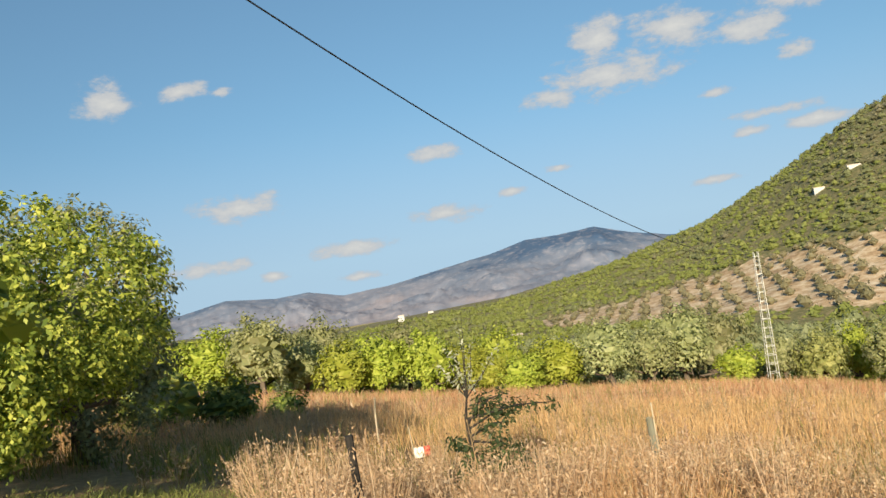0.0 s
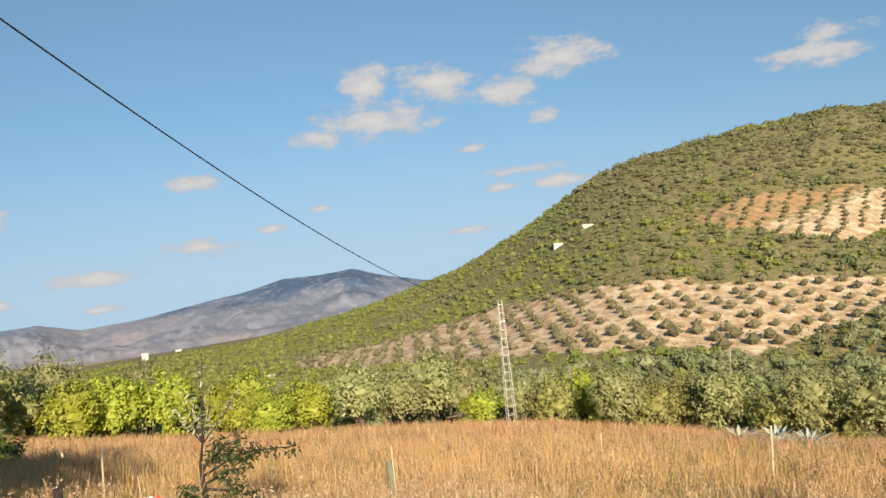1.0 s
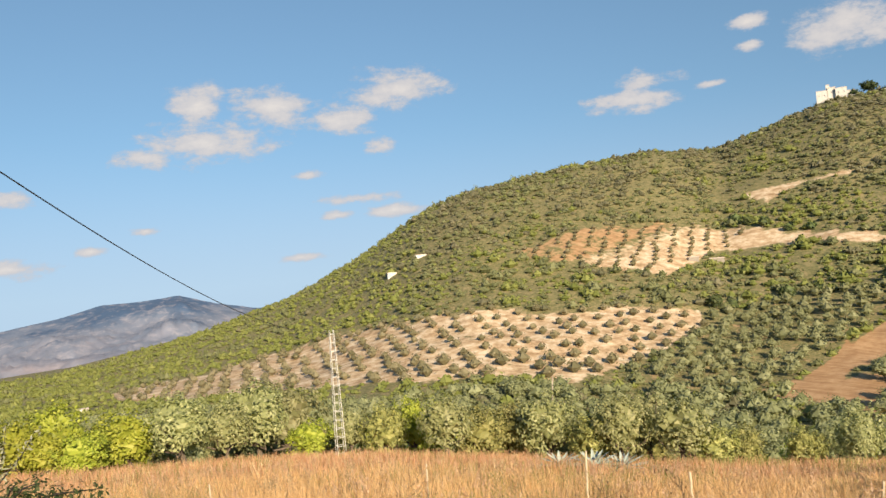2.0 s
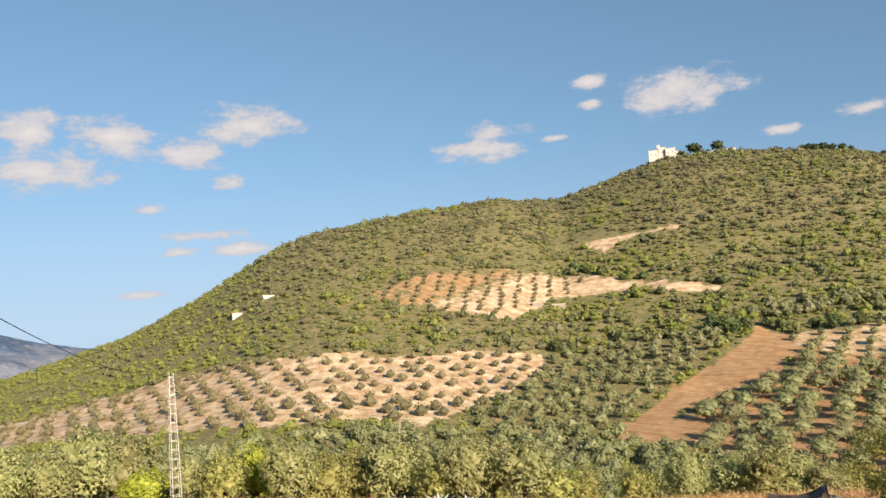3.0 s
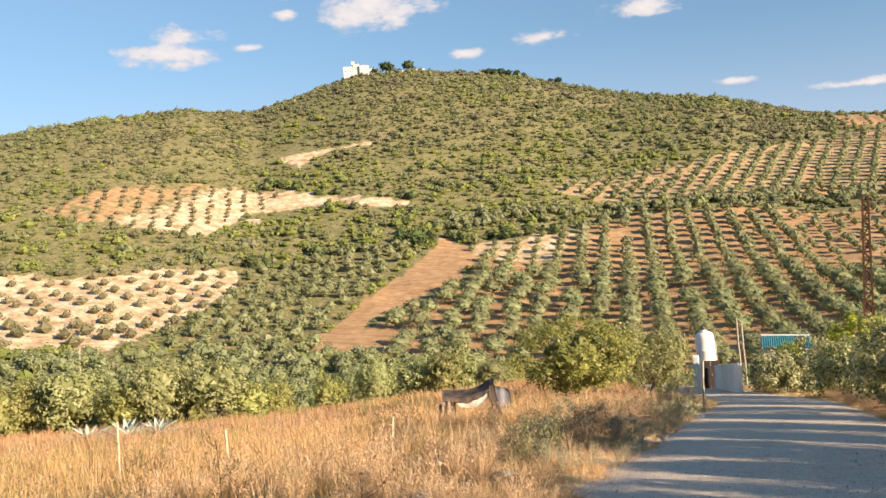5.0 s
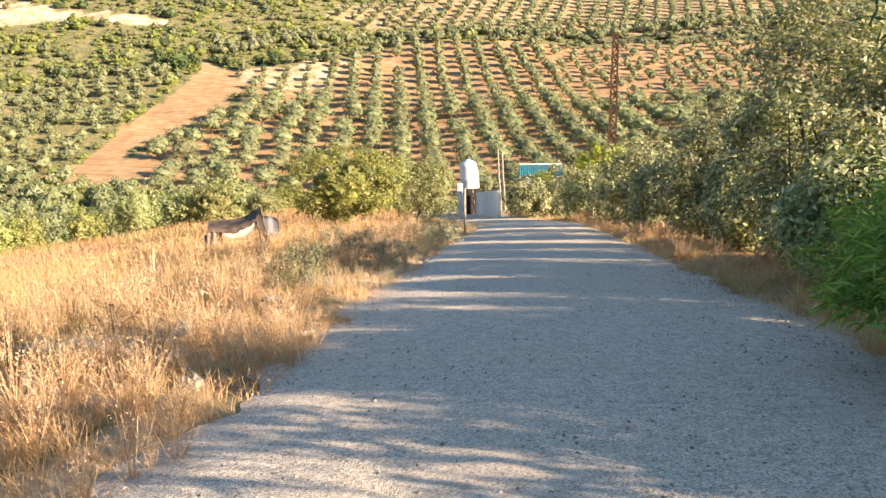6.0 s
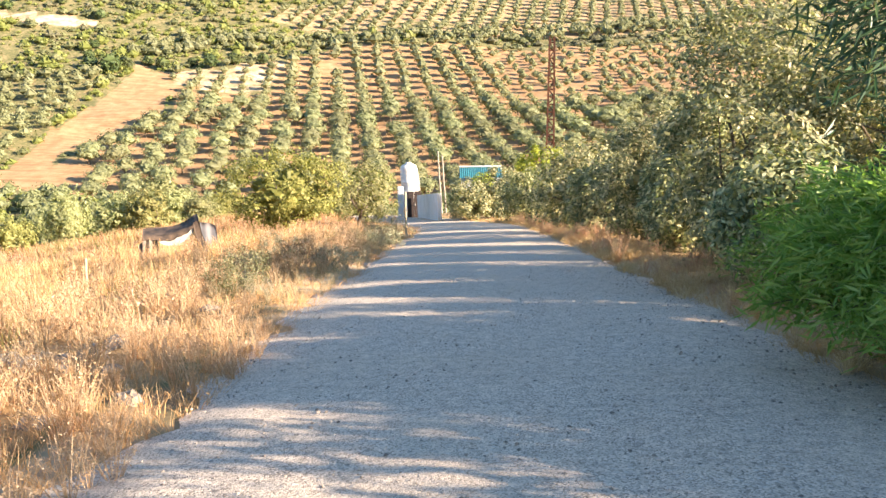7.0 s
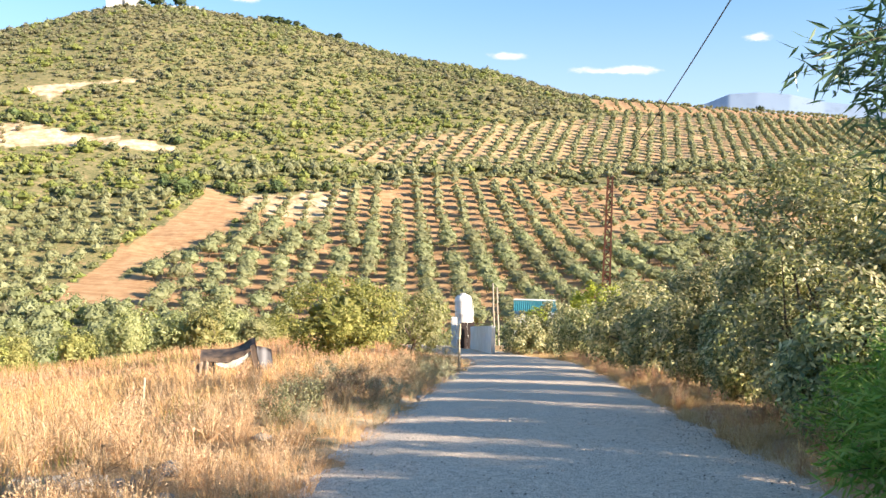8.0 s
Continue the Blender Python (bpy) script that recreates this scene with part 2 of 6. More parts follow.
def ground_material():
    """Earth, dry grass, pale and red tilled soil, by the field weights stored on the mesh."""
    m, t, b = material("earth", 0.95)
    att = t.nodes.new("ShaderNodeAttribute")
    att.attribute_name = "soil"
    w = t.nodes.new("ShaderNodeSeparateColor")
    link(t, att.outputs["Color"], w.inputs[0])
    n1, n2, n3 = noise_node(t, 0.03), noise_node(t, 0.35, 5.0, 0.65), noise_node(t, 6.0, 4.0, 0.7)
    n4 = noise_node(t, 0.07, 5.0, 0.7)
    base = ramp(t, math_node(t, "MULTIPLY_ADD", noise_node(t, 1.1, 4.0, 0.7), 0.6, math_node(t, "MULTIPLY", n2, 0.4)), (0.4, (0.095, 0.10, 0.04)), (0.5, (0.18, 0.165, 0.07)), (0.64, (0.34, 0.25, 0.14)))
    pale = ramp(t, noise_node(t, 0.22, 6.0, 0.72), (0.36, (0.30, 0.195, 0.105)), (0.46, (0.46, 0.32, 0.195)), (0.54, (0.56, 0.425, 0.285)), (0.64, (0.68, 0.565, 0.42)))
    red = ramp(t, n2, (0.3, (0.33, 0.19, 0.095)), (0.55, (0.44, 0.275, 0.148)), (0.75, (0.53, 0.36, 0.21)))
    furrow = t.nodes.new("ShaderNodeMapping")
    furrow.inputs["Scale"].default_value = (0.1, 0.75, 0.1)
    place = t.nodes.new("ShaderNodeTexCoord")
    link(t, place.outputs["Object"], furrow.inputs["Vector"])
    red = blend(t, ramp(t, noise_node(t, 1.0, 3.0, 0.6, furrow.outputs[0]), (0.42, (0.55, 0.55, 0.55)), (0.58, (0, 0, 0))), red, blend(t, 1.0, red, (0.66, 0.58, 0.5), "MULTIPLY"))
    straw = ramp(t, n3, (0.3, (0.27, 0.165, 0.075)), (0.6, (0.43, 0.275, 0.13)), (0.8, (0.54, 0.38, 0.20)))
    col = base
    for ch, c in ((0, pale), (1, red), (2, straw)):
        f = math_node(t, "ADD", math_node(t, "MULTIPLY_ADD", math_node(t, "SUBTRACT", n2, 0.5), 0.9, w.outputs[ch]), math_node(t, "MULTIPLY", math_node(t, "SUBTRACT", n4, 0.5), 0.9))
        mr = t.nodes.new("ShaderNodeMapRange")
        mr.interpolation_type = "SMOOTHSTEP"
        link(t, f, mr.inputs[0])
        mr.inputs[1].default_value, mr.inputs[2].default_value = 0.35, 0.6
        col = blend(t, mr.outputs[0], col, c)
    col = blend(t, math_node(t, "MULTIPLY", n1, 0.35), col, blend(t, 1.0, col, (0.78, 0.72, 0.62), "MULTIPLY"))
    link(t, col, b.inputs["Base Color"])
    bump(t, b, n3, 0.5, 0.05)
    return m


def gravel_material():
    m, t, b = material("road_gravel", 0.9)
    n0, n1 = noise_node(t, 0.5, 4.0), noise_node(t, 4.0, 4.0)
    vo = add_node(t, "ShaderNodeTexVoronoi", Scale=88.0, Randomness=1.0)
    c = t.nodes.new("ShaderNodeTexCoord")
    link(t, c.outputs["Object"], vo.inputs["Vector"])
    grit = ramp(t, vo.outputs["Color"], (0.06, (0.12, 0.097, 0.078)), (0.4, (0.53, 0.43, 0.342)), (0.95, (0.90, 0.745, 0.60)))
    dust = ramp(t, n1, (0.3, (0.48, 0.375, 0.28)), (0.7, (0.70, 0.55, 0.41)))
    col = blend(t, ramp(t, n0, (0.4, (0.0, 0.0, 0.0)), (0.68, (0.55, 0.55, 0.55))), grit, dust)
    rock = add_node(t, "ShaderNodeTexVoronoi", Scale=17.0)
    link(t, c.outputs["Object"], rock.inputs["Vector"])
    worn = math_node(t, "MULTIPLY", ramp(t, rock.outputs["Distance"], (0.16, (1, 1, 1)), (0.34, (0, 0, 0))), ramp(t, noise_node(t, 0.8, 3.0), (0.45, (0, 0, 0)), (0.62, (0.8, 0.8, 0.8))))
    col = blend(t, worn, col, ramp(t, rock.outputs["Color"], (0.2, (0.22, 0.19, 0.165)), (0.8, (0.72, 0.64, 0.56))))
    patch = ramp(t, noise_node(t, 9.0, 4.0, 0.75), (0.36, (0.8, 0.8, 0.81)), (0.6, (1.06, 1.06, 1.06)))
    link(t, blend(t, 1.0, col, patch, "MULTIPLY"), b.inputs["Base Color"])
    bump(t, b, math_node(t, "SUBTRACT", worn, vo.outputs["Distance"]), 0.7, 0.006)
    return m


M_GROUND, M_GRAVEL = ground_material(), gravel_material()


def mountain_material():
    """Bare limestone ribs, woods on the tops, dry reddish land at the foot; blue haze is painted into all."""
    m, t, b = material("hazed_limestone_and_woods", 1.0)
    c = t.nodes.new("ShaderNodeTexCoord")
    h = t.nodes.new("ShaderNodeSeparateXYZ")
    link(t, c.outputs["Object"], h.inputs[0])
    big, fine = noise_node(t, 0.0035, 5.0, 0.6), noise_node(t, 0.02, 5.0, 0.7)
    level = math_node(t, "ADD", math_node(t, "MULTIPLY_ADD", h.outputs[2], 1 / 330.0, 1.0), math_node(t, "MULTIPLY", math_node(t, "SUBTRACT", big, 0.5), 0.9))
    # land colours by height, already shifted blue by painted distance haze
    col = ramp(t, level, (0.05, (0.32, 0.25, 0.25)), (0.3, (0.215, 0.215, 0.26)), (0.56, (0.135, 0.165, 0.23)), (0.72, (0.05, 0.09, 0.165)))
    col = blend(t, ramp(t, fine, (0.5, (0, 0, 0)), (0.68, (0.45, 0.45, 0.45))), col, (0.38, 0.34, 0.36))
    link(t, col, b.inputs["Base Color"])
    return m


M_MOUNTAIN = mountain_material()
# pale blue here is distance haze put straight into the base colour
M_FAR_MOUNTAIN = surface("far_hazed_range", (0.26, 0.33, 0.44), (0.29, 0.36, 0.47), 0.002, 1.0, 0.02)

M_GREYOLIVE = foliage("grey_olive_leaves", (0.15, 0.155, 0.08), (0.26, 0.255, 0.14), (0.38, 0.36, 0.22), 0.35)
M_RUSTGRASS = foliage("rusty_grass", (0.40, 0.245, 0.12), (0.55, 0.37, 0.20), (0.68, 0.51, 0.32), 0.35, 0.7, (1.0, 0.9, 0.7))
M_BRIGHTOLIVE = foliage("wild_olive_leaves", (0.14, 0.165, 0.04), (0.31, 0.32, 0.085), (0.52, 0.50, 0.17), 0.4)
M_STAKE = surface("pale_stake_wood", (0.52, 0.43, 0.30), (0.38, 0.31, 0.22), 5.0, 0.9, 50, 0.004)
M_STAKE2 = surface("grey_pole_wood", (0.42, 0.36, 0.28), (0.30, 0.26, 0.21), 3.0, 0.9, 40, 0.01)
M_GUARD = surface("pale_guard_plastic", (0.20, 0.19, 0.14), (0.15, 0.145, 0.11), 6.0, 0.5, 40)
M_RED = surface("red_plastic", (0.62, 0.06, 0.05), (0.50, 0.05, 0.04), 6.0, 0.45)
M_TANK = surface("white_tank_polyester", (0.78, 0.75, 0.71), (0.66, 0.62, 0.57), 1.5, 0.45, 20, 0.002)
M_GATE = surface("brown_gate_paint", (0.028, 0.02, 0.02), (0.045, 0.03, 0.026), 3.0, 0.6, 30)
M_TEAL = surface("teal_roof_paint", (0.025, 0.15, 0.18), (0.035, 0.20, 0.225), 1.5, 0.5, 20, 0.001)
M_ROOF = surface("pale_roof", (0.62, 0.52, 0.44), (0.50, 0.40, 0.33), 1.0, 0.85, 10)
M_WEED = surface("dry_weed_stalk", (0.26, 0.17, 0.09), (0.34, 0.235, 0.125), 8.0, 0.9)
M_DARKGLASS = surface("dark_window_glass", (0.03, 0.035, 0.04), (0.05, 0.055, 0.06), 1.0, 0.15)

# ---------------------------------------------------------------- terrain shape
EYE_Z = 1.62
# skyline of the hill by bearing from the road (degrees, clockwise): bearing, elevation, distance
RIDGE = ((-180, -2.0, 700), (-115, -3.0, 900), (-99, -3.6, 900), (-90, -4.8, 860), (-77, -4.2, 740), (-69, -2.9, 650), (-63, -1.1, 600),
         (-58.2, 1.2, 560), (-54.1, 3.75, 530), (-51, 4.9, 520), (-44, 6.1, 540), (-37.5, 6.6, 580), (-33.5, 6.25, 610),
         (-26.5, 8.4, 640), (-22.5, 8.55, 640), (-15, 7.6, 630), (-9, 5.95, 610), (-2, 4.95, 590), (4, 3.3, 580), (12, 2.6, 600),
         (21, 1.9, 660), (40, 1.0, 700), (180, -2.0, 700))
# foot of the hill in the valley: bearing, elevation
FOOT = ((-180, -3.0), (-100, -7.0), (-90, -7.6), (-75, -8.8), (-60, -9.9), (-40, -11.6), (-25, -12.0), (0, -11.6), (20, -9.5), (40, -7.0), (180, -3.0))
FOOT_R = 175.0


def smooth(e0, e1, x):
    u = np.clip((np.asarray(x, float) - e0) / (e1 - e0), 0, 1)
    return u * u * (3 - 2 * u)


def knots(table, col, a):
    t = np.array(table, float)
    return np.interp(a, t[:, 0], t[:, col])


def rough(x, y, size, seed=0.0):
    """Gentle relief from a few crossed waves, about -1 to 1."""
    x, y = np.asarray(x) / size + seed, np.asarray(y) / size - seed * 0.7
    return (np.sin(x * 6.1 + 1.3 * np.sin(y * 3.7 + seed)) * np.cos(y * 5.3 + 1.1 * np.sin(x * 2.9)) + 0.5 * np.sin(x * 13.7 - y * 9.1 + 2 * np.sin(y * 7.7)) +
            0.3 * np.sin(y * 21.0 + x * 17.0 + 1.7 * np.sin(x * 11.0))) / 1.8


def road_mid(y):
    """The road's middle: straight down the slope, then bending to the left at the bottom."""
    d = np.clip(np.asarray(y, float) - 36, 0, 200)
    return 0.45 - 0.3 * d * d / (d + 4)


def road_half(y):
    return 2.65 - 0.5 * smooth(18, 45, y)


def road_z(x, y):
    y = np.asarray(y, float)
    return -0.222 * y + 0.035 * np.clip(x, -4, 4)


def near_z(x, y):
    x, y = np.asarray(x, float), np.asarray(y, float)
    field = -0.181 * y + 0.134 * np.minimum(x, 0) - 0.15 + 0.06 * rough(x, y, 9.0)
    # the field bulges a little between the road and the tree
    field = field + 0.021 * np.hypot(x, y) * np.exp(-((np.degrees(np.arctan2(x, y)) + 60) / 17) ** 2)
    right = road_z(x, y) + 0.03 * np.clip(x - 3, 0, 40) + 0.1 * smooth(3, 4.5, x) + 0.05 * rough(x, y, 7.0, 2.0)
    off = x - road_mid(y)
    h = road_half(y)
    left = road_z(x, y) + (field - road_z(x, y)) * smooth(0.2, 9.0, -off - h)
    z = np.where(off < 0, left, right)
    return z - 0.07 * (1 - smooth(0.15, 0.65, np.abs(off) - h))


def ground_z(x, y):
    x, y = np.asarray(x, float), np.asarray(y, float)
    r, a = np.hypot(x, y) + 1e-6, np.degrees(np.arctan2(x, y))
    el_r, rr, el_f = knots(RIDGE, 1, a), knots(RIDGE, 2, a), knots(FOOT, 1, a)
    u = np.clip((r - FOOT_R) / (rr - FOOT_R), 0, 1)
    el = el_f + (el_r - el_f) * (1 - (1 - u) ** 1.7)
    hill = EYE_Z + np.tan(np.radians(el)) * np.maximum(r, FOOT_R) + 1.2 * rough(x, y, 90.0, 3.0) * smooth(180, 260, r) * (1 - smooth(0.75, 1.0, u))
    # behind the ridge the land falls away to the plain
    past = np.clip(r - rr, 0, 6000)
    hill = hill - 0.16 * past * smooth(0, 120, past) * (1 - 0.55 * smooth(300, 2500, past))
    hill = np.where(r > rr + 500, np.maximum(hill, EYE_Z + np.tan(np.radians(-4.6)) * r), hill)
    edge = 52 + 20 * smooth(-15, 5, a)
    w = smooth(0, 1, (r - edge) / (FOOT_R - edge))
    return near_z(x, y) * (1 - w) + hill * w


def shared_mesh(name, verts, faces, mats):
    me = bpy.data.meshes.new(name)
    me.from_pydata(verts, [], faces)
    for m in mats:
        me.materials.append(m)
    return me


def inside(poly, x, y):
    """1 where the points lie inside the polygon."""
    p = np.array(poly, float)
    q = np.roll(p, -1, 0)
    hit = np.zeros(np.shape(x), bool)
    for (x0, y0), (x1, y1) in zip(p, q):
        hit ^= ((y0 > y) != (y1 > y)) & (x < (x1 - x0) * (y - y0) / (y1 - y0 + 1e-9) + x0)
    return hit


# fields on the hill, in plan
FIELD_PALE = ((-352, 92), (-341, 121), (-327, 141), (-290, 169), (-240, 170), (-200, 199), (-181, 222), (-167, 234), (-153, 219), (-150, 195), (-146, 168), (-146, 150), (-161, 140), (-173, 125), (-203, 116), (-248, 92), (-310, 84))
FIELD_UPPER = ((-264, 235), (-262, 265), (-256, 294), (-229, 330), (-209, 334), (-183, 331), (-148, 330), (-131, 325), (-144, 318), (-188, 313), (-204, 306), (-197, 262), (-212, 251), (-240, 243))
TILLED = ((-110, 285), (-98, 284), (-92, 262), (-87, 238), (-95, 224), (-100, 207), (-99, 195), (-80, 172), (-112, 168), (-106, 180), (-111, 214), (-110, 251))
SCAR = ((-239, 379), (-230, 390), (-214, 395), (-191, 407), (-192, 401), (-211, 386), (-215, 373), (-213, 363), (-227, 369))
ORCHARD = ((-98, 284), (-80, 291), (-43, 333), (42, 341), (110, 350), (110, 215), (48, 160), (-23, 150), (-78, 160), (-98, 196), (-85, 238))
ORCHARD_HIGH = ((-85, 352), (-81, 372), (-32, 405), (26, 466), (73, 510), (215, 548), (235, 430), (160, 400), (75, 362), (13, 352), (-45, 345))
ORCHARD_RIDGE = ((52, 505), (75, 514), (150, 532), (217, 550), (240, 640), (130, 600), (62, 575), (44, 560))
GROVE = ((-165, 232), (-147, 266), (-114, 274), (-113, 215), (-108, 180), (-118, 165), (-140, 165), (-146, 190), (-152, 218))


def polar_grid():
    az = np.unique(np.concatenate([np.arange(-180, -112, 3.0), np.arange(-112, 32, 0.55), np.arange(32, 180.1, 3.0)]))
    r = np.concatenate([np.arange(0.0, 14, 0.35), np.arange(14, 60, 1.0), np.arange(60, 180, 3.0), np.arange(180, 700, 6.5), np.geomspace(700, 4900, 45)])
    return az, r


def build_ground():
    az, r = polar_grid()
    A, R = np.meshgrid(np.radians(az[:-1]), r[1:], indexing="ij")
    X, Y = R * np.sin(A), R * np.cos(A)
    Z = ground_z(X, Y)
    n, k = X.shape
    co = np.stack([X, Y, Z], -1).reshape(-1, 3)
    co = np.vstack([co, [[0, 0, float(ground_z(0.0, 0.0))]]])
    i, j = np.meshgrid(np.arange(n), np.arange(k - 1), indexing="ij")
    i2 = (i + 1) % n
    quads = np.stack([i * k + j, i * k + j + 1, i2 * k + j + 1, i2 * k + j], -1).reshape(-1, 4)
    tips = [(len(co) - 1, a * k, ((a + 1) % n) * k) for a in range(n)]
    me = shared_mesh("ground", co.tolist(), quads.tolist() + tips, [M_GROUND])
    x, y = co[:, 0], co[:, 1]
    col = np.zeros((len(co), 4), np.float32)
    col[:, 3] = 1
    pale = inside(FIELD_PALE, x, y) * 0.72 + inside(FIELD_UPPER, x, y) * np.where(x < -203, 0.68, 0.74) + inside(SCAR, x, y) * 0.68
    col[:, 0] = pale + 0.5 * (inside(ORCHARD_HIGH, x, y) * 1.0) * (pale < 0.1) + 0.55 * inside(ORCHARD, x, y) * (y > 264) * (x < -62)
    col[:, 1] = inside(TILLED, x, y) + (0.72 - 0.4 * ((y > 264) & (x < -62))) * inside(ORCHARD, x, y) + 0.3 * inside(GROVE, x, y) + 0.45 * inside(ORCHARD_HIGH, x, y) + 0.9 * inside(ORCHARD_RIDGE, x, y)
    brown = inside(FIELD_UPPER, x, y) * smooth(-222, -240, x)
    col[:, 0] -= 0.4 * brown
    col[:, 1] += 0.55 * brown
    rr = np.hypot(x, y)
    gap = np.abs(x - road_mid(y)) - road_half(y)
    col[:, 0] += 0.7 * (1 - smooth(0.3, 1.5, gap + 0.5 * rough(x, y, 3.0))) * (rr < 60)
    col[:, 2] = (1 - smooth(56, 75, rr)) * smooth(0.2, 1.4, gap + 0.5 * rough(x, y, 3.0))
    att = me.color_attributes.new("soil", "FLOAT_COLOR", "POINT")
    att.data.foreach_set("color", col.ravel())
    me.shade_smooth()
    ob = new("ground", me)
    return tagged(ob, "dry sloping valley land with tilled earth and hillside fields", "ground", kind="structure")


build_ground()


def build_road():
    ys = np.concatenate([np.arange(-14, 40, 0.3), np.arange(40, 66, 1.0)])
    us = np.linspace(-1, 1, 33)
    verts, faces = [], []
    for y in ys:
        c, h = float(road_mid(y)), float(road_half(y)) + 0.22
        for u in us:
            wob = 0.34 * rough(u * 3, y, 3.1, 5.0) * abs(u) ** 6 + 0.22 * rough(u, y, 1.1, 1.0) * abs(u) ** 6
            x = c + u * h + wob
            z = float(road_z(x, y)) + 0.035 * (1 - u * u) + 0.012 * rough(x, y, 1.7) - 0.05 * abs(u) ** 8
            verts.append((x, y, z))
    k = len(us)
    for i in range(len(ys) - 1):
        for j in range(k - 1):
            a = i * k + j
            faces.append((a, a + 1, a + k + 1, a + k))
    me = shared_mesh("road", verts, faces, [M_GRAVEL])
    me.shade_smooth()
    return tagged(new("road", me), "grey compacted gravel track running downhill between dry verges", "road", kind="structure")


build_road()


def build_mountains(name, table, dist, depth, label, seed, wild=1.0, mat=None):
    """A far range: crest heights by bearing, with ribs and gullies running down to the plain."""
    az = np.arange(table[0][0], table[-1][0], 0.12)
    crest = np.tan(np.radians(knots(table, 1, az))) * dist + EYE_Z
    rows = 44
    verts, faces = [], []
    for q in range(rows):
        f = q / (rows - 1)
        d = dist - depth * (1 - f)
        foot = EYE_Z + math.tan(radians(-4.9)) * d
        for a, c in zip(az, crest):
            x, y = d * math.sin(radians(a)), d * math.cos(radians(a))
            n = noise.hetero_terrain(Vector((x / 300 + seed, y / 300, seed)), 0.75, 2.1, 7, 0.7)
            n2 = noise.fractal(Vector((x / 60, y / 60, seed)), 0.8, 2.0, 4)
            z = foot + (c - foot) * f ** 1.25 + wild * ((n - 1.0) * 30 * math.sin(math.pi * min(1, f * 1.02)) + n2 * 13 * (0.15 + math.sin(math.pi * f)))
            verts.append((x, y, z))
    k = len(az)
    for q in range(rows - 1):
        for j in range(k - 1):
            b = q * k + j
            faces.append((b, b + 1, b + k + 1, b + k))
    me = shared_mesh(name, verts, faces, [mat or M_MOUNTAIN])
    me.shade_smooth()
    return tagged(new(name, me), label, "mountain", kind="structure")


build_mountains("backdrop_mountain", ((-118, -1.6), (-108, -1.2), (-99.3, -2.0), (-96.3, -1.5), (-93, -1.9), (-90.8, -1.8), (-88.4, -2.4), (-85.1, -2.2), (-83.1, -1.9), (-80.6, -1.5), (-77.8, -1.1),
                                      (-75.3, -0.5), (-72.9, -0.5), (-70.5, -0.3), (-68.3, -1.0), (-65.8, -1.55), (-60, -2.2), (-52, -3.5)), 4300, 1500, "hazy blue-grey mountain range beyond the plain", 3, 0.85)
build_mountains("backdrop_mountain_far", ((8, 1.5), (12.5, 2.9), (13.8, 3.45), (15.5, 3.55), (17.5, 3.4), (19.5, 2.9), (22, 2.6), (26, 2.7), (32, 2.0), (40, 1.0)), 4700, 900, "distant mountain over the ridge, paled by painted haze", 8, 0.12, M_FAR_MOUNTAIN)

# ---------------------------------------------------------------- vegetation builders
def part(name, me, parent, label=""):
    ob = new(name, me)
    ob.parent = parent
    return tagged(ob, label)


def unit(v):
    return v / (np.linalg.norm(v, axis=-1, keepdims=True) + 1e-9)


def leaves(rng, centers, per, radius, length, width, droop=0.1, outward=0.6, flat=1.0, mid=None):
    """Single leaves, each a small blade facing roughly outwards, scattered round the given centres."""
    c = np.asarray(centers, float)
    if mid is None:
        mid = c.mean(0) - [0, 0, 0.4 * np.ptp(c[:, 2])]
    n = len(c) * per
    c = np.repeat(c, per, 0)
    d = unit(rng.normal(size=(n, 3)))
    r = np.repeat(np.broadcast_to(radius, len(centers)), per)[:, None]
    p = c + d * r * rng.rand(n, 1) ** 0.45 * [1, 1, flat]
    face = unit(unit(p - mid) * outward + d * 0.5 + unit(rng.normal(size=(n, 3))) * (1 - outward) + [0, 0, 0.15])
    a = unit(np.cross(face, rng.normal(size=(n, 3))) + [0, 0, -droop])
    s = unit(np.cross(face, a))
    size = (0.65 + 0.7 * rng.rand(n, 1))
    L, W = a * length * size, s * width * size * 0.5
    p = p - L * 0.5
    v = np.stack([p, p + L * 0.45 - W, p + L, p + L * 0.55 + W], 1)
    return v.reshape(-1, 3), np.arange(n * 4).reshape(-1, 4)


def lump(rng, radii, zc, rings=3, sides=6):
    """The dense inside of a bush: an uneven closed body of quads."""
    v = []
    for i in range(rings + 1):
        t = math.pi * (0.06 + 0.88 * i / rings)
        for k in range(sides):
            u = 2 * math.pi * (k + 0.5 * (i % 2)) / sides
            g = 0.72 + 0.38 * rng.rand()
            v.append((math.sin(t) * math.cos(u) * radii[0] * g, math.sin(t) * math.sin(u) * radii[1] * g, max(-0.3, zc + math.cos(t) * radii[2] * g)))
    f = [(i * sides + k, (i + 1) * sides + k, (i + 1) * sides + (k + 1) % sides, i * sides + (k + 1) % sides) for i in range(rings) for k in range(sides)]
    f.append((0, 1, 3, 5))
    return np.array(v), np.array(f)


def merge(*pieces):
    vs, fs, off = [], [], 0
    for v, f in pieces:
        vs.append(np.asarray(v, float))
        fs.append(np.asarray(f, int) + off)
        off += len(v)
    return np.vstack(vs), np.vstack(fs)


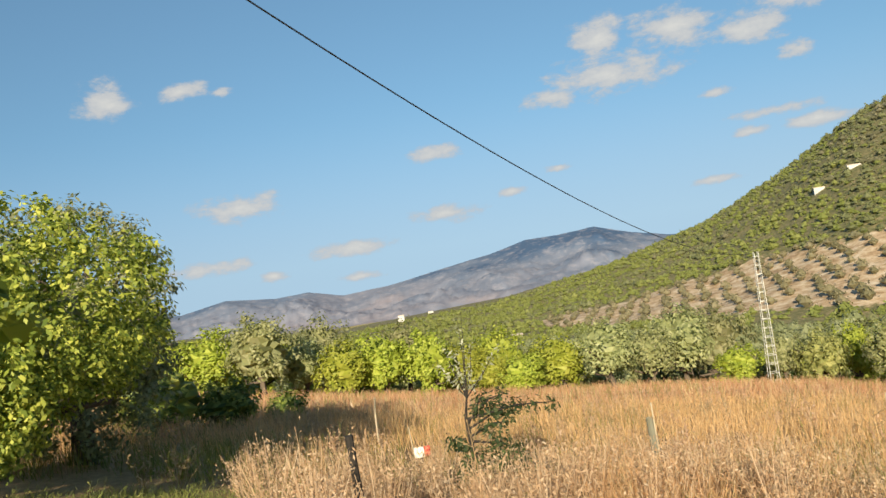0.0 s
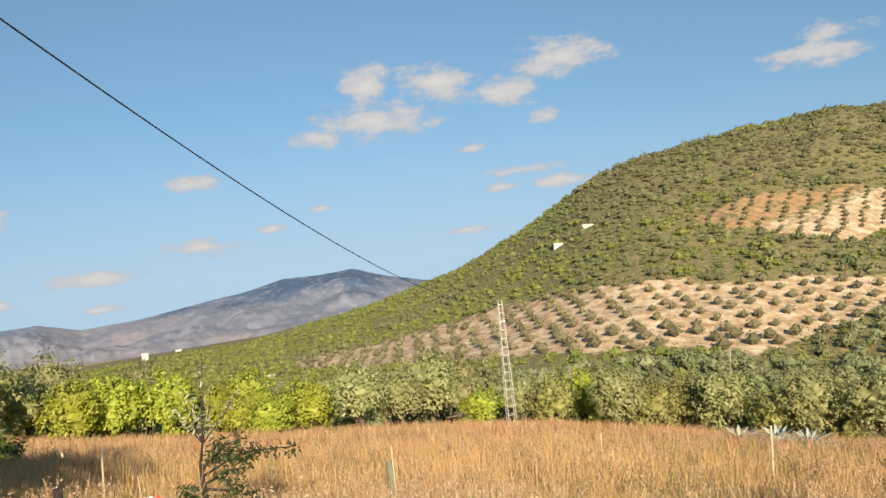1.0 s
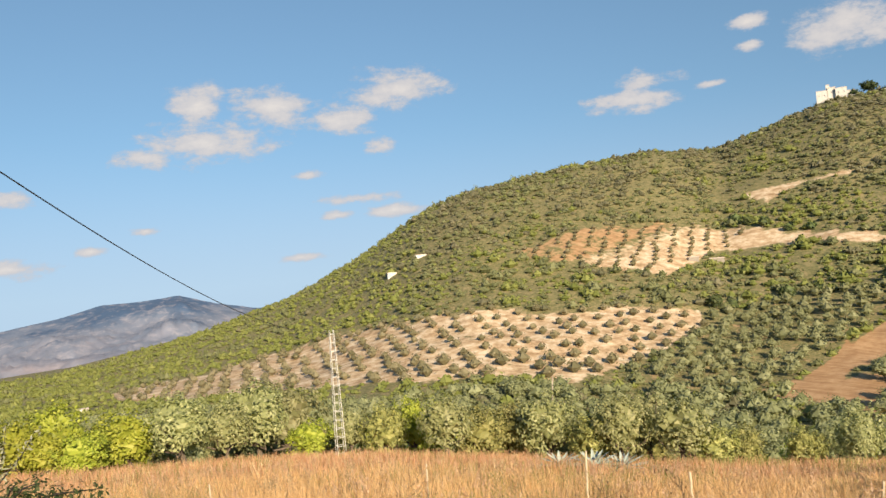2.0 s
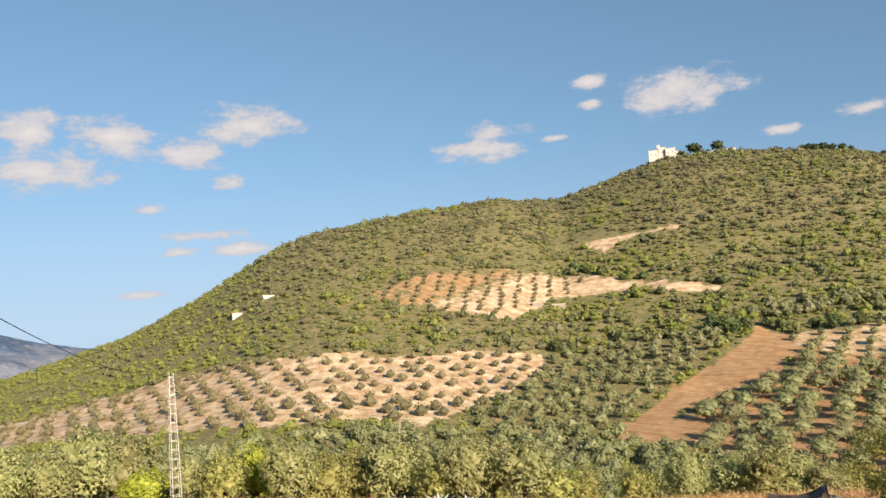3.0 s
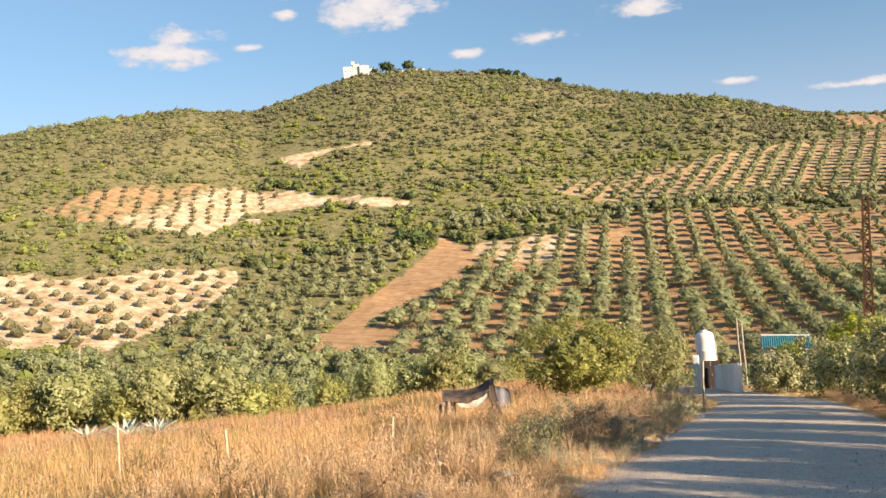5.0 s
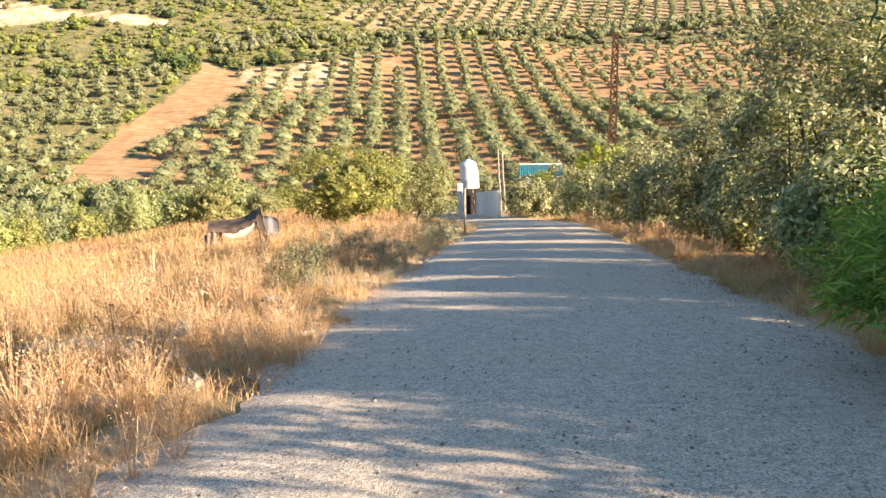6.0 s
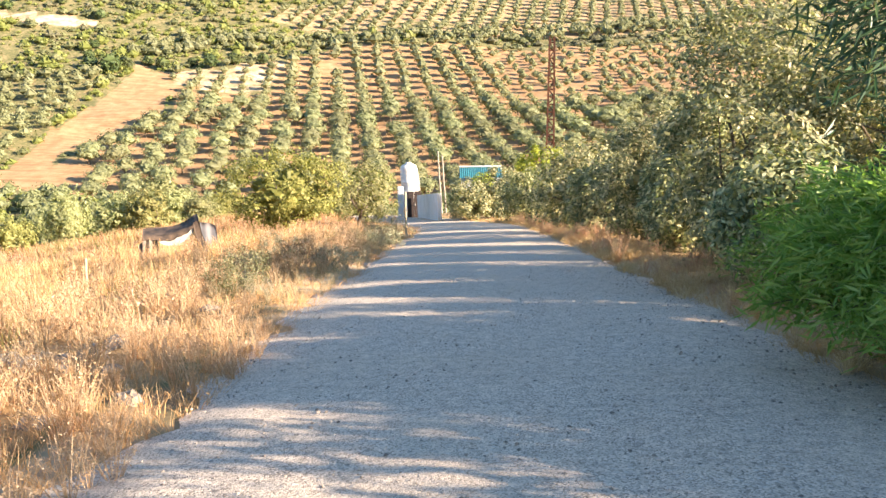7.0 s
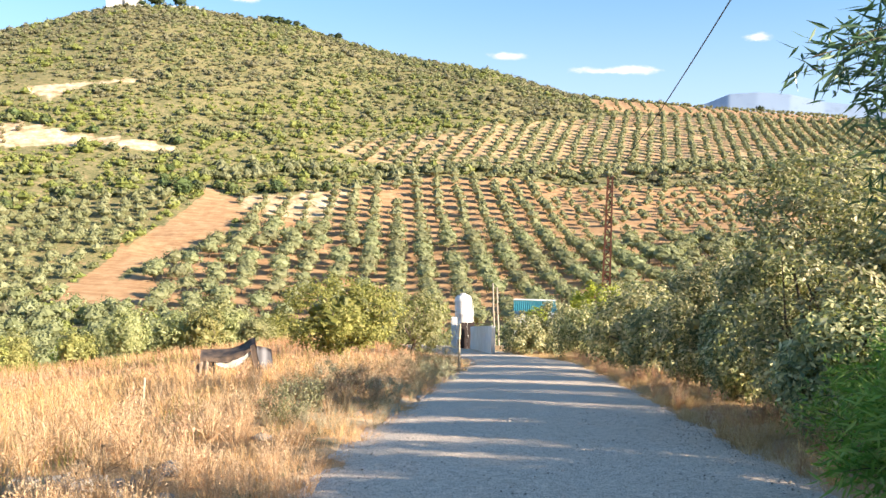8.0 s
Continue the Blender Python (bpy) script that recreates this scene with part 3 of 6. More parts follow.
def tubes(segments, sides=6):
    """Tapered round limbs; each segment is a list of (point, radius)."""
    verts, faces = [], []
    for path in segments:
        base = len(verts)
        for i, (p, r) in enumerate(path):
            q = Vector(path[min(i + 1, len(path) - 1)][0]) - Vector(path[max(i - 1, 0)][0])
            q = q.normalized() if q.length > 1e-6 else Vector((0, 0, 1))
            u = q.orthogonal().normalized()
            w = q.cross(u)
            for k in range(sides):
                t = 2 * math.pi * k / sides
                verts.append(Vector(p) + (u * math.cos(t) + w * math.sin(t)) * r)
        for i in range(len(path) - 1):
            for k in range(sides):
                a, b = base + i * sides + k, base + i * sides + (k + 1) % sides
                faces.append((a, b, b + sides, a + sides))
        faces.append(tuple(base + k for k in range(sides))[::-1])
        faces.append(tuple(base + (len(path) - 1) * sides + k for k in range(sides)))
    return [tuple(v) for v in verts], faces


def clump_centres(rng, n, radii, zc, cut=-0.75, inner=0.45, lumps=9):
    """Centres of leaf clumps filling an uneven crown."""
    d = unit(rng.normal(size=(n * 3, 3)))
    d = d[d[:, 2] > cut][:n]
    bumps = unit(rng.normal(size=(lumps, 3)))
    g = 0.76 + 0.34 * np.clip((d @ bumps.T).max(1) - 0.55, 0, 1) / 0.45
    r = inner + (1 - inner) * rng.rand(len(d)) ** 0.5
    return d * (r * g)[:, None] * radii + [0, 0, zc]


def limbs(rng, centres, fork, r0, count, base_r, lean=(0, 0)):
    base = [((0, 0, -0.15), base_r * 1.35), ((lean[0] * 0.2, lean[1] * 0.2, fork[2] * 0.35), base_r), (fork, r0)]
    out = [base]
    pick = rng.permutation(len(centres))[:count]
    f = Vector(fork)
    for i in pick:
        c = Vector(centres[i])
        mid = f.lerp(c, 0.5) + Vector(rng.normal(size=3) * 0.12 * (c - f).length)
        out.append([(f, r0 * 0.6), (mid, r0 * 0.36), (c, r0 * 0.1)])
    return out


def tree_meshes(name, rng, mats, height, radii, zc, clumps, per, clump_r, leaf, fork_z, trunk_r, branches=7, droop=0.1, cut=-0.75, inner=0.45, outward=0.6, sides=6, core=0.0, split=True):
    cc = clump_centres(rng, clumps, np.array(radii), zc, cut, inner)
    v, f = leaves(rng, cc, per, clump_r, leaf[0], leaf[1], droop, outward)
    if core:
        lv, lf = lump(rng, np.array(radii) * core, zc, *((14, 22) if split else (6, 9)))
        v, f = merge((v, f), (lv[lf.ravel()], np.arange(lf.size).reshape(-1, 4)))
    v[:, 2] = np.maximum(v[:, 2], 0.02)
    crown = shared_mesh(name + "_crown", v.tolist(), f.tolist(), [mats[0]])
    wood = limbs(rng, cc, (rng.normal() * 0.1, rng.normal() * 0.1, fork_z), trunk_r * 0.7, branches, trunk_r)
    pieces = [[path] for path in wood] if split else [wood]
    return [shared_mesh(name + "_wood", *tubes(p, sides), [mats[1]]) for p in pieces], crown


def plant_thing(name, meshes, m, label, category, group=""):
    root = new(name)
    root.empty_display_size = 0.3
    for i, me in enumerate(meshes[0]):
        part("limb" if i else "trunk", me, root)
    part("crown", meshes[1], root)
    root.matrix_basis = m
    return tagged(root, label, category, group)


def at_ground(x, y, s=1.0, turn=0.0, dz=0.0, sz=None):
    z = float(ground_z(x, y)) + dz
    return Matrix.LocRotScale((x, y, z), Euler((0, 0, turn)), (s, s, sz or s))


def joined(name, variants, xs, ys, zs, scales, rng, mat, label, category, stretch=None):
    """One mesh of many copies, for what nobody could count."""
    vs, fs, off = [], [], 0
    which = rng.randint(0, len(variants), len(xs))
    turn = rng.rand(len(xs)) * 6.2832
    for k, (v, f) in enumerate(variants):
        sel = np.where(which == k)[0]
        if not len(sel):
            continue
        c, s = np.cos(turn[sel])[:, None], np.sin(turn[sel])[:, None]
        sc = np.asarray(scales)[sel][:, None]
        st = sc if stretch is None else sc * np.asarray(stretch)[sel][:, None]
        x = (v[None, :, 0] * c - v[None, :, 1] * s) * sc + np.asarray(xs)[sel][:, None]
        y = (v[None, :, 0] * s + v[None, :, 1] * c) * sc + np.asarray(ys)[sel][:, None]
        z = v[None, :, 2] * st + np.asarray(zs)[sel][:, None]
        vs.append(np.stack([x, y, z], -1).reshape(-1, 3))
        fs.append((f[None] + (np.arange(len(sel)) * len(v))[:, None, None]).reshape(-1, f.shape[1]) + off)
        off += len(sel) * len(v)
    V, F = np.vstack(vs), np.vstack(fs)
    me = bpy.data.meshes.new(name)
    me.from_pydata(V, [], F)
    me.materials.append(mat)
    return tagged(new(name, me), label, category, kind="stuff")


def scatter(rng, n, az0, az1, r0, r1):
    a = np.radians(az0 + (az1 - az0) * rng.rand(n))
    r = np.sqrt(r0 ** 2 + (r1 ** 2 - r0 ** 2) * rng.rand(n))
    return r * np.sin(a), r * np.cos(a)


# ---------------------------------------------------------------- the hill: scrub, groves and orchards
rng = np.random.RandomState(11)


def bush_variant(rng, clumps, per, radii, zc, clump_r, leaf, core=0.8):
    cc = clump_centres(rng, clumps, np.array(radii), zc, -0.45, 0.75, 5)
    v, f = leaves(rng, cc, per, clump_r, leaf, leaf * 0.85, 0.0, 0.75)
    v[:, 2] = np.maximum(v[:, 2], -0.2)
    return merge((v, f), lump(rng, np.array(radii) * core, zc, 2, 6))


def scrub_form(rng, radii, zc, rings, sides, clumps, leaf):
    """A rounded evergreen bush: a lumpy body with tufts of leaves standing off it."""
    cc = clump_centres(rng, clumps, np.array(radii), zc, -0.35, 0.82, 5)
    v, f = leaves(rng, cc, 2, leaf * 0.7, leaf, leaf * 0.8, 0.0, 0.45)
    v[:, 2] = np.maximum(v[:, 2], -0.2)
    return merge((v, f), lump(rng, np.array(radii) * 0.84, zc, rings, sides))


SCRUB_FORMS = [scrub_form(rng, (1.85 + 0.3 * rng.rand(), 1.85, 1.2 + 0.4 * rng.rand()), 0.7, 2, 6, 12, 0.62) for _ in range(10)]
LOW_FORMS = [scrub_form(rng, (1.35, 1.35, 0.7), 0.25, 2, 5, 5, 0.55) for _ in range(8)]
OLIVE_FORMS = [bush_variant(rng, 17, 3, (1.95, 1.95, 1.45), 1.85, 0.5, 0.5, 0.86) for _ in range(8)]


def in_fields(x, y):
    return inside(FIELD_PALE, x, y) | inside(FIELD_UPPER, x, y) | inside(TILLED, x, y) | inside(SCAR, x, y) | inside(ORCHARD, x, y) | inside(ORCHARD_HIGH, x, y) | inside(ORCHARD_RIDGE, x, y) | inside(GROVE, x, y)


def hill_scrub():
    n0 = 54000
    x, y = scatter(rng, n0, -104, 24, 150, 645)
    a, r = np.degrees(np.arctan2(x, y)), np.hypot(x, y)
    bare = smooth(0.3, 0.75, -rough(x, y, 95.0, 1.0) - 0.1 + 0.6 * smooth(-20, -36, a) * smooth(-46, -38, a) * smooth(390, 440, r))
    ok = ~in_fields(x, y) & (r < knots(RIDGE, 2, a) + 15) & (rng.rand(n0) < np.clip(0.95 - 0.5 * bare, 0, 1))
    x, y, r, a = x[ok], y[ok], r[ok], a[ok]
    z = ground_z(x, y) - 0.1
    green = rough(x, y, 160.0, 4.0) + 0.45 * rng.normal(size=len(x)) + 0.6 * smooth(430, 280, r) * smooth(-25, -55, a) + 1.1 * smooth(-48, -66, a) + 0.9 * smooth(-42, -30, a) * smooth(8, -6, a) * smooth(470, 400, r)
    big = rng.rand(len(x)) < 0.5 - 0.2 * smooth(0.2, 0.8, bare[ok])
    s = 0.86 * np.clip(np.exp(0.36 * rng.normal(size=len(x))), 0.5, 2.0) * (1 - 0.18 * smooth(-48, -62, a))
    kinds = ((green > 0.75, M_BRIGHT_SCRUB, "bright green scrub covering the lower hillside", "hillside_scrub"),
             ((green <= 0.75) & (green > -0.15), M_SCRUB, "olive-brown evergreen scrub covering the hillside", "hillside_maquis"),
             (green <= -0.15, M_GREY_SCRUB, "grey-green rockrose and oak scrub on the hill", "hillside_rockrose"))
    for pick, mat, lab, nm in kinds:
        for forms, sel, pre in ((SCRUB_FORMS, pick & big, ""), (LOW_FORMS, pick & ~big, "low_")):
            joined(pre + nm, forms, x[sel], y[sel], z[sel], s[sel], rng, mat, lab, "scrub", 0.8 + 0.4 * rng.rand(sel.sum()))


M_BRIGHT_SCRUB = foliage("green_scrub_leaves", (0.155, 0.175, 0.045), (0.20, 0.22, 0.058), (0.26, 0.27, 0.085), 0.25)
M_GREY_SCRUB = foliage("grey_scrub_leaves", (0.14, 0.138, 0.075), (0.18, 0.172, 0.098), (0.235, 0.218, 0.13), 0.25)
hill_scrub()


def grid_points(poly, dx, dy, turn, jitter):
    p = np.array(poly, float)
    c, s = math.cos(radians(turn)), math.sin(radians(turn))
    q = np.stack([p[:, 0] * c + p[:, 1] * s, -p[:, 0] * s + p[:, 1] * c], 1)
    u, v = np.meshgrid(np.arange(q[:, 0].min(), q[:, 0].max(), dx), np.arange(q[:, 1].min(), q[:, 1].max(), dy))
    u, v = u.ravel() + rng.normal(size=u.size) * jitter, v.ravel() + rng.normal(size=u.size) * jitter
    x, y = u * c - v * s, u * s + v * c
    k = inside(poly, x, y) & (rng.rand(len(x)) < 0.965)
    return x[k], y[k]


OLIVE_THING = tree_meshes("orchard_olive", np.random.RandomState(5), (M_OLIVE_FAR, M_BARK), 3.4, (1.95, 1.95, 1.4), 1.95, 60, 9, 0.42, (0.3, 0.17), 0.8, 0.16, 4, 0.0, -0.6, 0.7, 0.7, 5, 0.8, False)
OLIVE_THING_B = tree_meshes("orchard_olive", np.random.RandomState(6), (M_OLIVE_FAR, M_BARK), 3.4, (2.15, 1.85, 1.3), 1.85, 60, 9, 0.42, (0.3, 0.17), 0.8, 0.16, 4, 0.0, -0.6, 0.7, 0.7, 5, 0.8, False)
HEDGE_LINE = ((-118, 300), (-80, 323), (-4, 347), (45, 363), (94, 383), (165, 420))


def orchards():
    rest = []
    # the big orchard: rows up the slope; its nearest trees stand as things of their own
    x, y = grid_points(ORCHARD, 7.6, 7.4, 8.5, 0.35)
    east = x - (10 + (340 - y) * 0.1)
    sparse = (east > 0) & (y > 252)
    loose = ((east > 0) & ~sparse) | ((x < -45) & (y < 250))
    x, y = x + rng.normal(size=len(x)) * 1.3 * loose, y + rng.normal(size=len(x)) * 1.3 * loose
    keep = ~inside(TILLED, x, y) & ~sparse
    x, y = x[keep], y[keep]
    s = 1.04 + 0.24 * rng.rand(len(x)) + 0.2 * smooth(190, 230, y) - 0.35 * ((y > 262) & (x < -62))
    # older, uneven trees on the brown slope to the east
    u, v = grid_points(ORCHARD, 5.9, 5.7, 3.0, 1.2)
    keep = (u - (10 + (340 - v) * 0.1) > 0) & (v > 252)
    rest.append((u[keep], v[keep], 0.72 + 0.42 * rng.rand(keep.sum())))
    order = np.argsort(y)
    proto = [plant_thing("olive_tree", me, at_ground(x[order[i]], y[order[i]], s[order[i]], i), "silvery green olive tree in the tilled red orchard", "olive tree", "orchard olives") for i, me in enumerate((OLIVE_THING, OLIVE_THING_B))]
    for n, i in enumerate(order[2:290]):
        copy_thing(proto[n % 2], at_ground(x[i], y[i], s[i], rng.rand() * 6.28))
    rest.append((x[order[290:]], y[order[290:]], s[order[290:]] * 1.06))
    brown = []
    for poly, dx, dy, turn, jit, s0 in ((ORCHARD_HIGH, 6.9, 6.6, -9.0, 0.3, 1.08), (ORCHARD_RIDGE, 9.0, 8.0, 0.0, 0.5, 0.75), (GROVE, 5.4, 4.9, 25.0, 1.1, 1.05), (FIELD_PALE, 8.0, 7.0, -24.0, 0.8, 0.85), (FIELD_UPPER, 7.0, 5.6, 33.0, 0.6, 0.62)):
        x, y = grid_points(poly, dx, dy, turn, jit)
        if poly is FIELD_UPPER:
            k = x < -203
            x, y = x[k], y[k]
        s = s0 + 0.25 * rng.rand(len(x)) + 0.25 * (np.hypot(x, y) < 235) * (poly is FIELD_PALE) + 0.25 * smooth(90, 150, x) * (poly is ORCHARD_HIGH)
        (brown if poly in (FIELD_PALE, FIELD_UPPER) else rest).append((x, y, s))
    # the dense line of olives between the two orchards
    t = np.sort(rng.rand(330)) * (len(HEDGE_LINE) - 1)
    line = np.array(HEDGE_LINE, float)
    off = rng.normal(size=len(t)) * 5.0
    x, y = np.interp(t, range(len(line)), line[:, 0]) - 0.35 * off, np.interp(t, range(len(line)), line[:, 1]) + off
    rest.append((x, y, 0.95 + 0.4 * rng.rand(len(x))))
    x, y, s = (np.concatenate(c) for c in zip(*rest))
    mid = [bush_variant(rng, 34, 4, (1.95, 1.95, 1.5), 1.85, 0.45, 0.36, 0.72) for _ in range(6)]
    close = np.hypot(x, y) < 275
    for sel, forms, nm in ((close, mid, "orchard_olives"), (~close, OLIVE_FORMS, "hillside_olives")):
        joined(nm, forms, x[sel], y[sel], ground_z(x[sel], y[sel]) - 0.4 * s[sel], s[sel], rng, M_OLIVE_FAR, "rows of silvery olive trees across the far fields", "olive trees")
    x, y, s = (np.concatenate(c) for c in zip(*brown))
    joined("young_olives", OLIVE_FORMS, x, y, ground_z(x, y) - 0.7 * s, s, rng, M_DULLOLIVE, "dull olive-brown young trees in the pale fields", "olive trees")
    # loose olives below the pale field and round the foot of the hill
    x, y = scatter(rng, 1450, -104, 16, 108, 200)
    k = ~in_fields(x, y)
    x, y = x[k], y[k]
    s = 0.9 + 0.6 * rng.rand(len(x))
    fine = [bush_variant(rng, 60, 6, (1.95, 1.95, 1.5), 1.85, 0.42, 0.26, 0.58) for _ in range(5)]
    close = np.hypot(x, y) < 150
    for sel, forms, nm in ((close, fine, "valley_olives"), (~close, mid, "foothill_olives")):
        joined(nm, forms, x[sel], y[sel], ground_z(x[sel], y[sel]) - 0.3, s[sel], rng, M_OLIVE_FAR, "grey-green olives along the valley floor", "olive trees")


M_DULLOLIVE = foliage("dull_olive_leaves", (0.15, 0.14, 0.075), (0.225, 0.20, 0.115), (0.31, 0.27, 0.165), 0.25)
orchards()


def hill_oaks():
    """Dark oaks along the edges of the hillside fields."""
    rg = np.random.RandomState(64)
    forms = [tree_meshes("hill_oak", np.random.RandomState(60 + i), (M_HILLOAK, M_BARK), 0, (3.0, 2.7, 2.5), 2.6, 40, 9, 0.7, (0.6, 0.45), 1.2, 0.3, 5, 0.0, -0.9, 0.7, 0.6, 6, 0.85, False) for i in range(2)]
    first = []
    for i, (x, y, s) in enumerate(((-164, 240, 1.0), (-160, 243, 0.8), (-150, 261, 0.95), (-142, 267, 0.75), (-116, 276, 1.25), (-113, 281, 1.1), (-123, 277, 0.9), (-108, 288, 0.9), (-102, 286, 0.8), (-79, 292, 1.05), (-86, 288, 0.95), (-93, 290, 0.8),
                                   (-217, 339, 0.9), (-209, 336, 1.0), (-200, 334, 0.9), (-187, 331, 0.85), (-178, 333, 0.7), (-160, 340, 0.9), (-140, 330, 0.8), (-131, 300, 0.8), (-70, 297, 0.8), (-128, 288, 0.8))):
        m = at_ground(x, y, s * 1.05, rg.rand() * 6.28, -0.3)
        if i < 2:
            first.append(plant_thing("holm_oak", forms[i], m, "dark green holm oak at the edge of the hill fields", "tree", "hillside oaks"))
        else:
            copy_thing(first[i % 2], m)


M_HILLOAK = foliage("hill_oak_leaves", (0.045, 0.065, 0.025), (0.075, 0.10, 0.035), (0.12, 0.15, 0.05), 0.2)
hill_oaks()

# ---------------------------------------------------------------- trees along the lower edge of the field
BAND = {
    "olive": [tree_meshes("valley_olive", np.random.RandomState(20 + i), (M_OLIVE, M_BARK), 5.0, (2.5, 2.5, 2.1), 3.0, 100, 24, 0.5, (0.26, 0.14), 1.2, 0.22, 8, 0.05, -0.85, 0.62, 0.65, 6, 0.68) for i in range(3)],
    "bright": [tree_meshes("bright_tree", np.random.RandomState(30 + i), (M_BRIGHT, M_BARK), 5.0, (2.6, 2.6, 2.3), 2.9, 100, 23, 0.5, (0.26, 0.17), 1.1, 0.2, 8, 0.05, -0.95, 0.62, 0.65, 6, 0.68) for i in range(3)],
    "oak": [tree_meshes("holm_oak", np.random.RandomState(40 + i), (M_OAKLEAF, M_BARK), 5.0, (2.5, 2.5, 2.3), 2.9, 100, 23, 0.5, (0.25, 0.17), 1.1, 0.24, 8, 0.0, -0.95, 0.62, 0.65, 6, 0.68) for i in range(3)],
}
BAND_LABEL = {"olive": ("olive_tree", "grey-green olive tree at the foot of the dry field", "olive tree", "trees below the field"),
              "bright": ("leafy_tree", "bright yellow-green leafy tree below the dry field", "tree", "trees below the field"),
              "oak": ("holm_oak", "dense dull green holm oak in the valley hedge", "tree", "trees below the field")}


def band_trees():
    proto = {}
    rg = np.random.RandomState(77)
    for row, (r0, step) in enumerate(((61, 2.6), (71, 3.2), (83, 3.6), (98, 4.0))):
        a = -104.0
        while a < (-13 if row else -19):
            a += step * (0.7 + 0.6 * rg.rand())
            r = r0 + rg.normal() * 2.0 + 4 * max(0, (a + 30) / 15)
            x, y = r * math.sin(radians(a)), r * math.cos(radians(a))
            p = rg.rand()
            if a < -72:
                kind = "bright" if p < 0.82 - 0.2 * row else "olive"
            elif a < -66:
                kind = "olive"
            else:
                kind = "oak" if p < 0.48 else "olive" if p < 0.86 else "bright"
            s = 0.82 + 0.34 * rg.rand() - 0.10 * (row == 0) - 0.25 * (a > -27) * (row == 0) + 0.1 * (a < -72)
            m = at_ground(x, y, s, rg.rand() * 6.28, -0.2, s * (0.85 + 0.35 * rg.rand()))
            v = rg.randint(3)
            if (kind, v) not in proto:
                proto[kind, v] = plant_thing(BAND_LABEL[kind][0], BAND[kind][v], m, *BAND_LABEL[kind][1:])
            else:
                copy_thing(proto[kind, v], m)


band_trees()

# ---------------------------------------------------------------- the dry field: grass and herbs
rng = np.random.RandomState(21)


def tuft(rng, blades, height, spread, width, heads=0, bend=0.5, joints=2):
    """A tuft of dry stalks with feathery heads; all faces are quads."""
    vs, fs = [], []
    for b in range(blades):
        a, r = rng.rand() * 6.283, spread * math.sqrt(rng.rand())
        p = np.array([r * math.cos(a), r * math.sin(a), -0.04])
        lean = np.array([math.cos(a), math.sin(a), 0]) * bend * rng.rand() + rng.normal(size=3) * [0.2, 0.2, 0]
        h = height * (0.55 + 0.55 * rng.rand())
        t = rng.rand() * 6.283
        side = np.array([math.cos(t), math.sin(t), 0]) * width * 0.5
        prev = None
        for j in range(joints + 1):
            u = j / joints
            q = p + np.array([0, 0, h * u]) + lean * h * u * u
            w = side * (1 - 0.8 * u)
            i = len(vs)
            vs += [q - w, q + w]
            if prev is not None:
                fs.append((prev, prev + 1, i + 1, i))
            prev = i
        if b < heads:
            for k in range(2):
                q = p + np.array([0, 0, h * (0.72 + 0.16 * k)]) + lean * h * (0.72 + 0.16 * k) ** 2
                d = unit(np.array([rng.normal() * 0.5, rng.normal() * 0.5, 1.0]))
                s = unit(np.cross(d, rng.normal(size=3))) * width * 0.36
                L = d * h * 0.2
                i = len(vs)
                vs += [q, q + L * 0.5 - s, q + L, q + L * 0.5 + s]
                fs.append((i, i + 1, i + 2, i + 3))
    return np.array(vs), np.array(fs)


def herb(rng, stems, height, spread, size):
    """A dried bushy herb: thin stems that fork, with small heads."""
    vs, fs = [], []
    for b in range(stems):
        a = rng.rand() * 6.283
        out = np.array([math.cos(a), math.sin(a), 0]) * spread * rng.rand()
        h = height * (0.6 + 0.5 * rng.rand())
        tip = out + [0, 0, h]
        side = unit(np.cross(tip, rng.normal(size=3))) * 0.0035
        i = len(vs)
        vs += [-side + out * 0.15, side + out * 0.15, tip + side * 0.5, tip - side * 0.5]
        fs.append((i, i + 1, i + 2, i + 3))
        for k in range(9):
            u = 0.3 + 0.7 * rng.rand() ** 0.7
            q = out * (0.15 + 0.85 * u) + [0, 0, h * u] + rng.normal(size=3) * 0.06 * height
            d = unit(rng.normal(size=3) + [0, 0, 0.8]) * size * (0.6 + 0.8 * rng.rand())
            s = unit(np.cross(d, rng.normal(size=3))) * size * 0.22
            i = len(vs)
            vs += [q, q + d * 0.5 - s, q + d, q + d * 0.5 + s]
            fs.append((i, i + 1, i + 2, i + 3))
    return np.array(vs), np.array(fs)


def on_field(x, y, margin=0.0):
    return x < road_mid(y) - road_half(y) - margin - 0.15 * rough(x, y, 2.3)


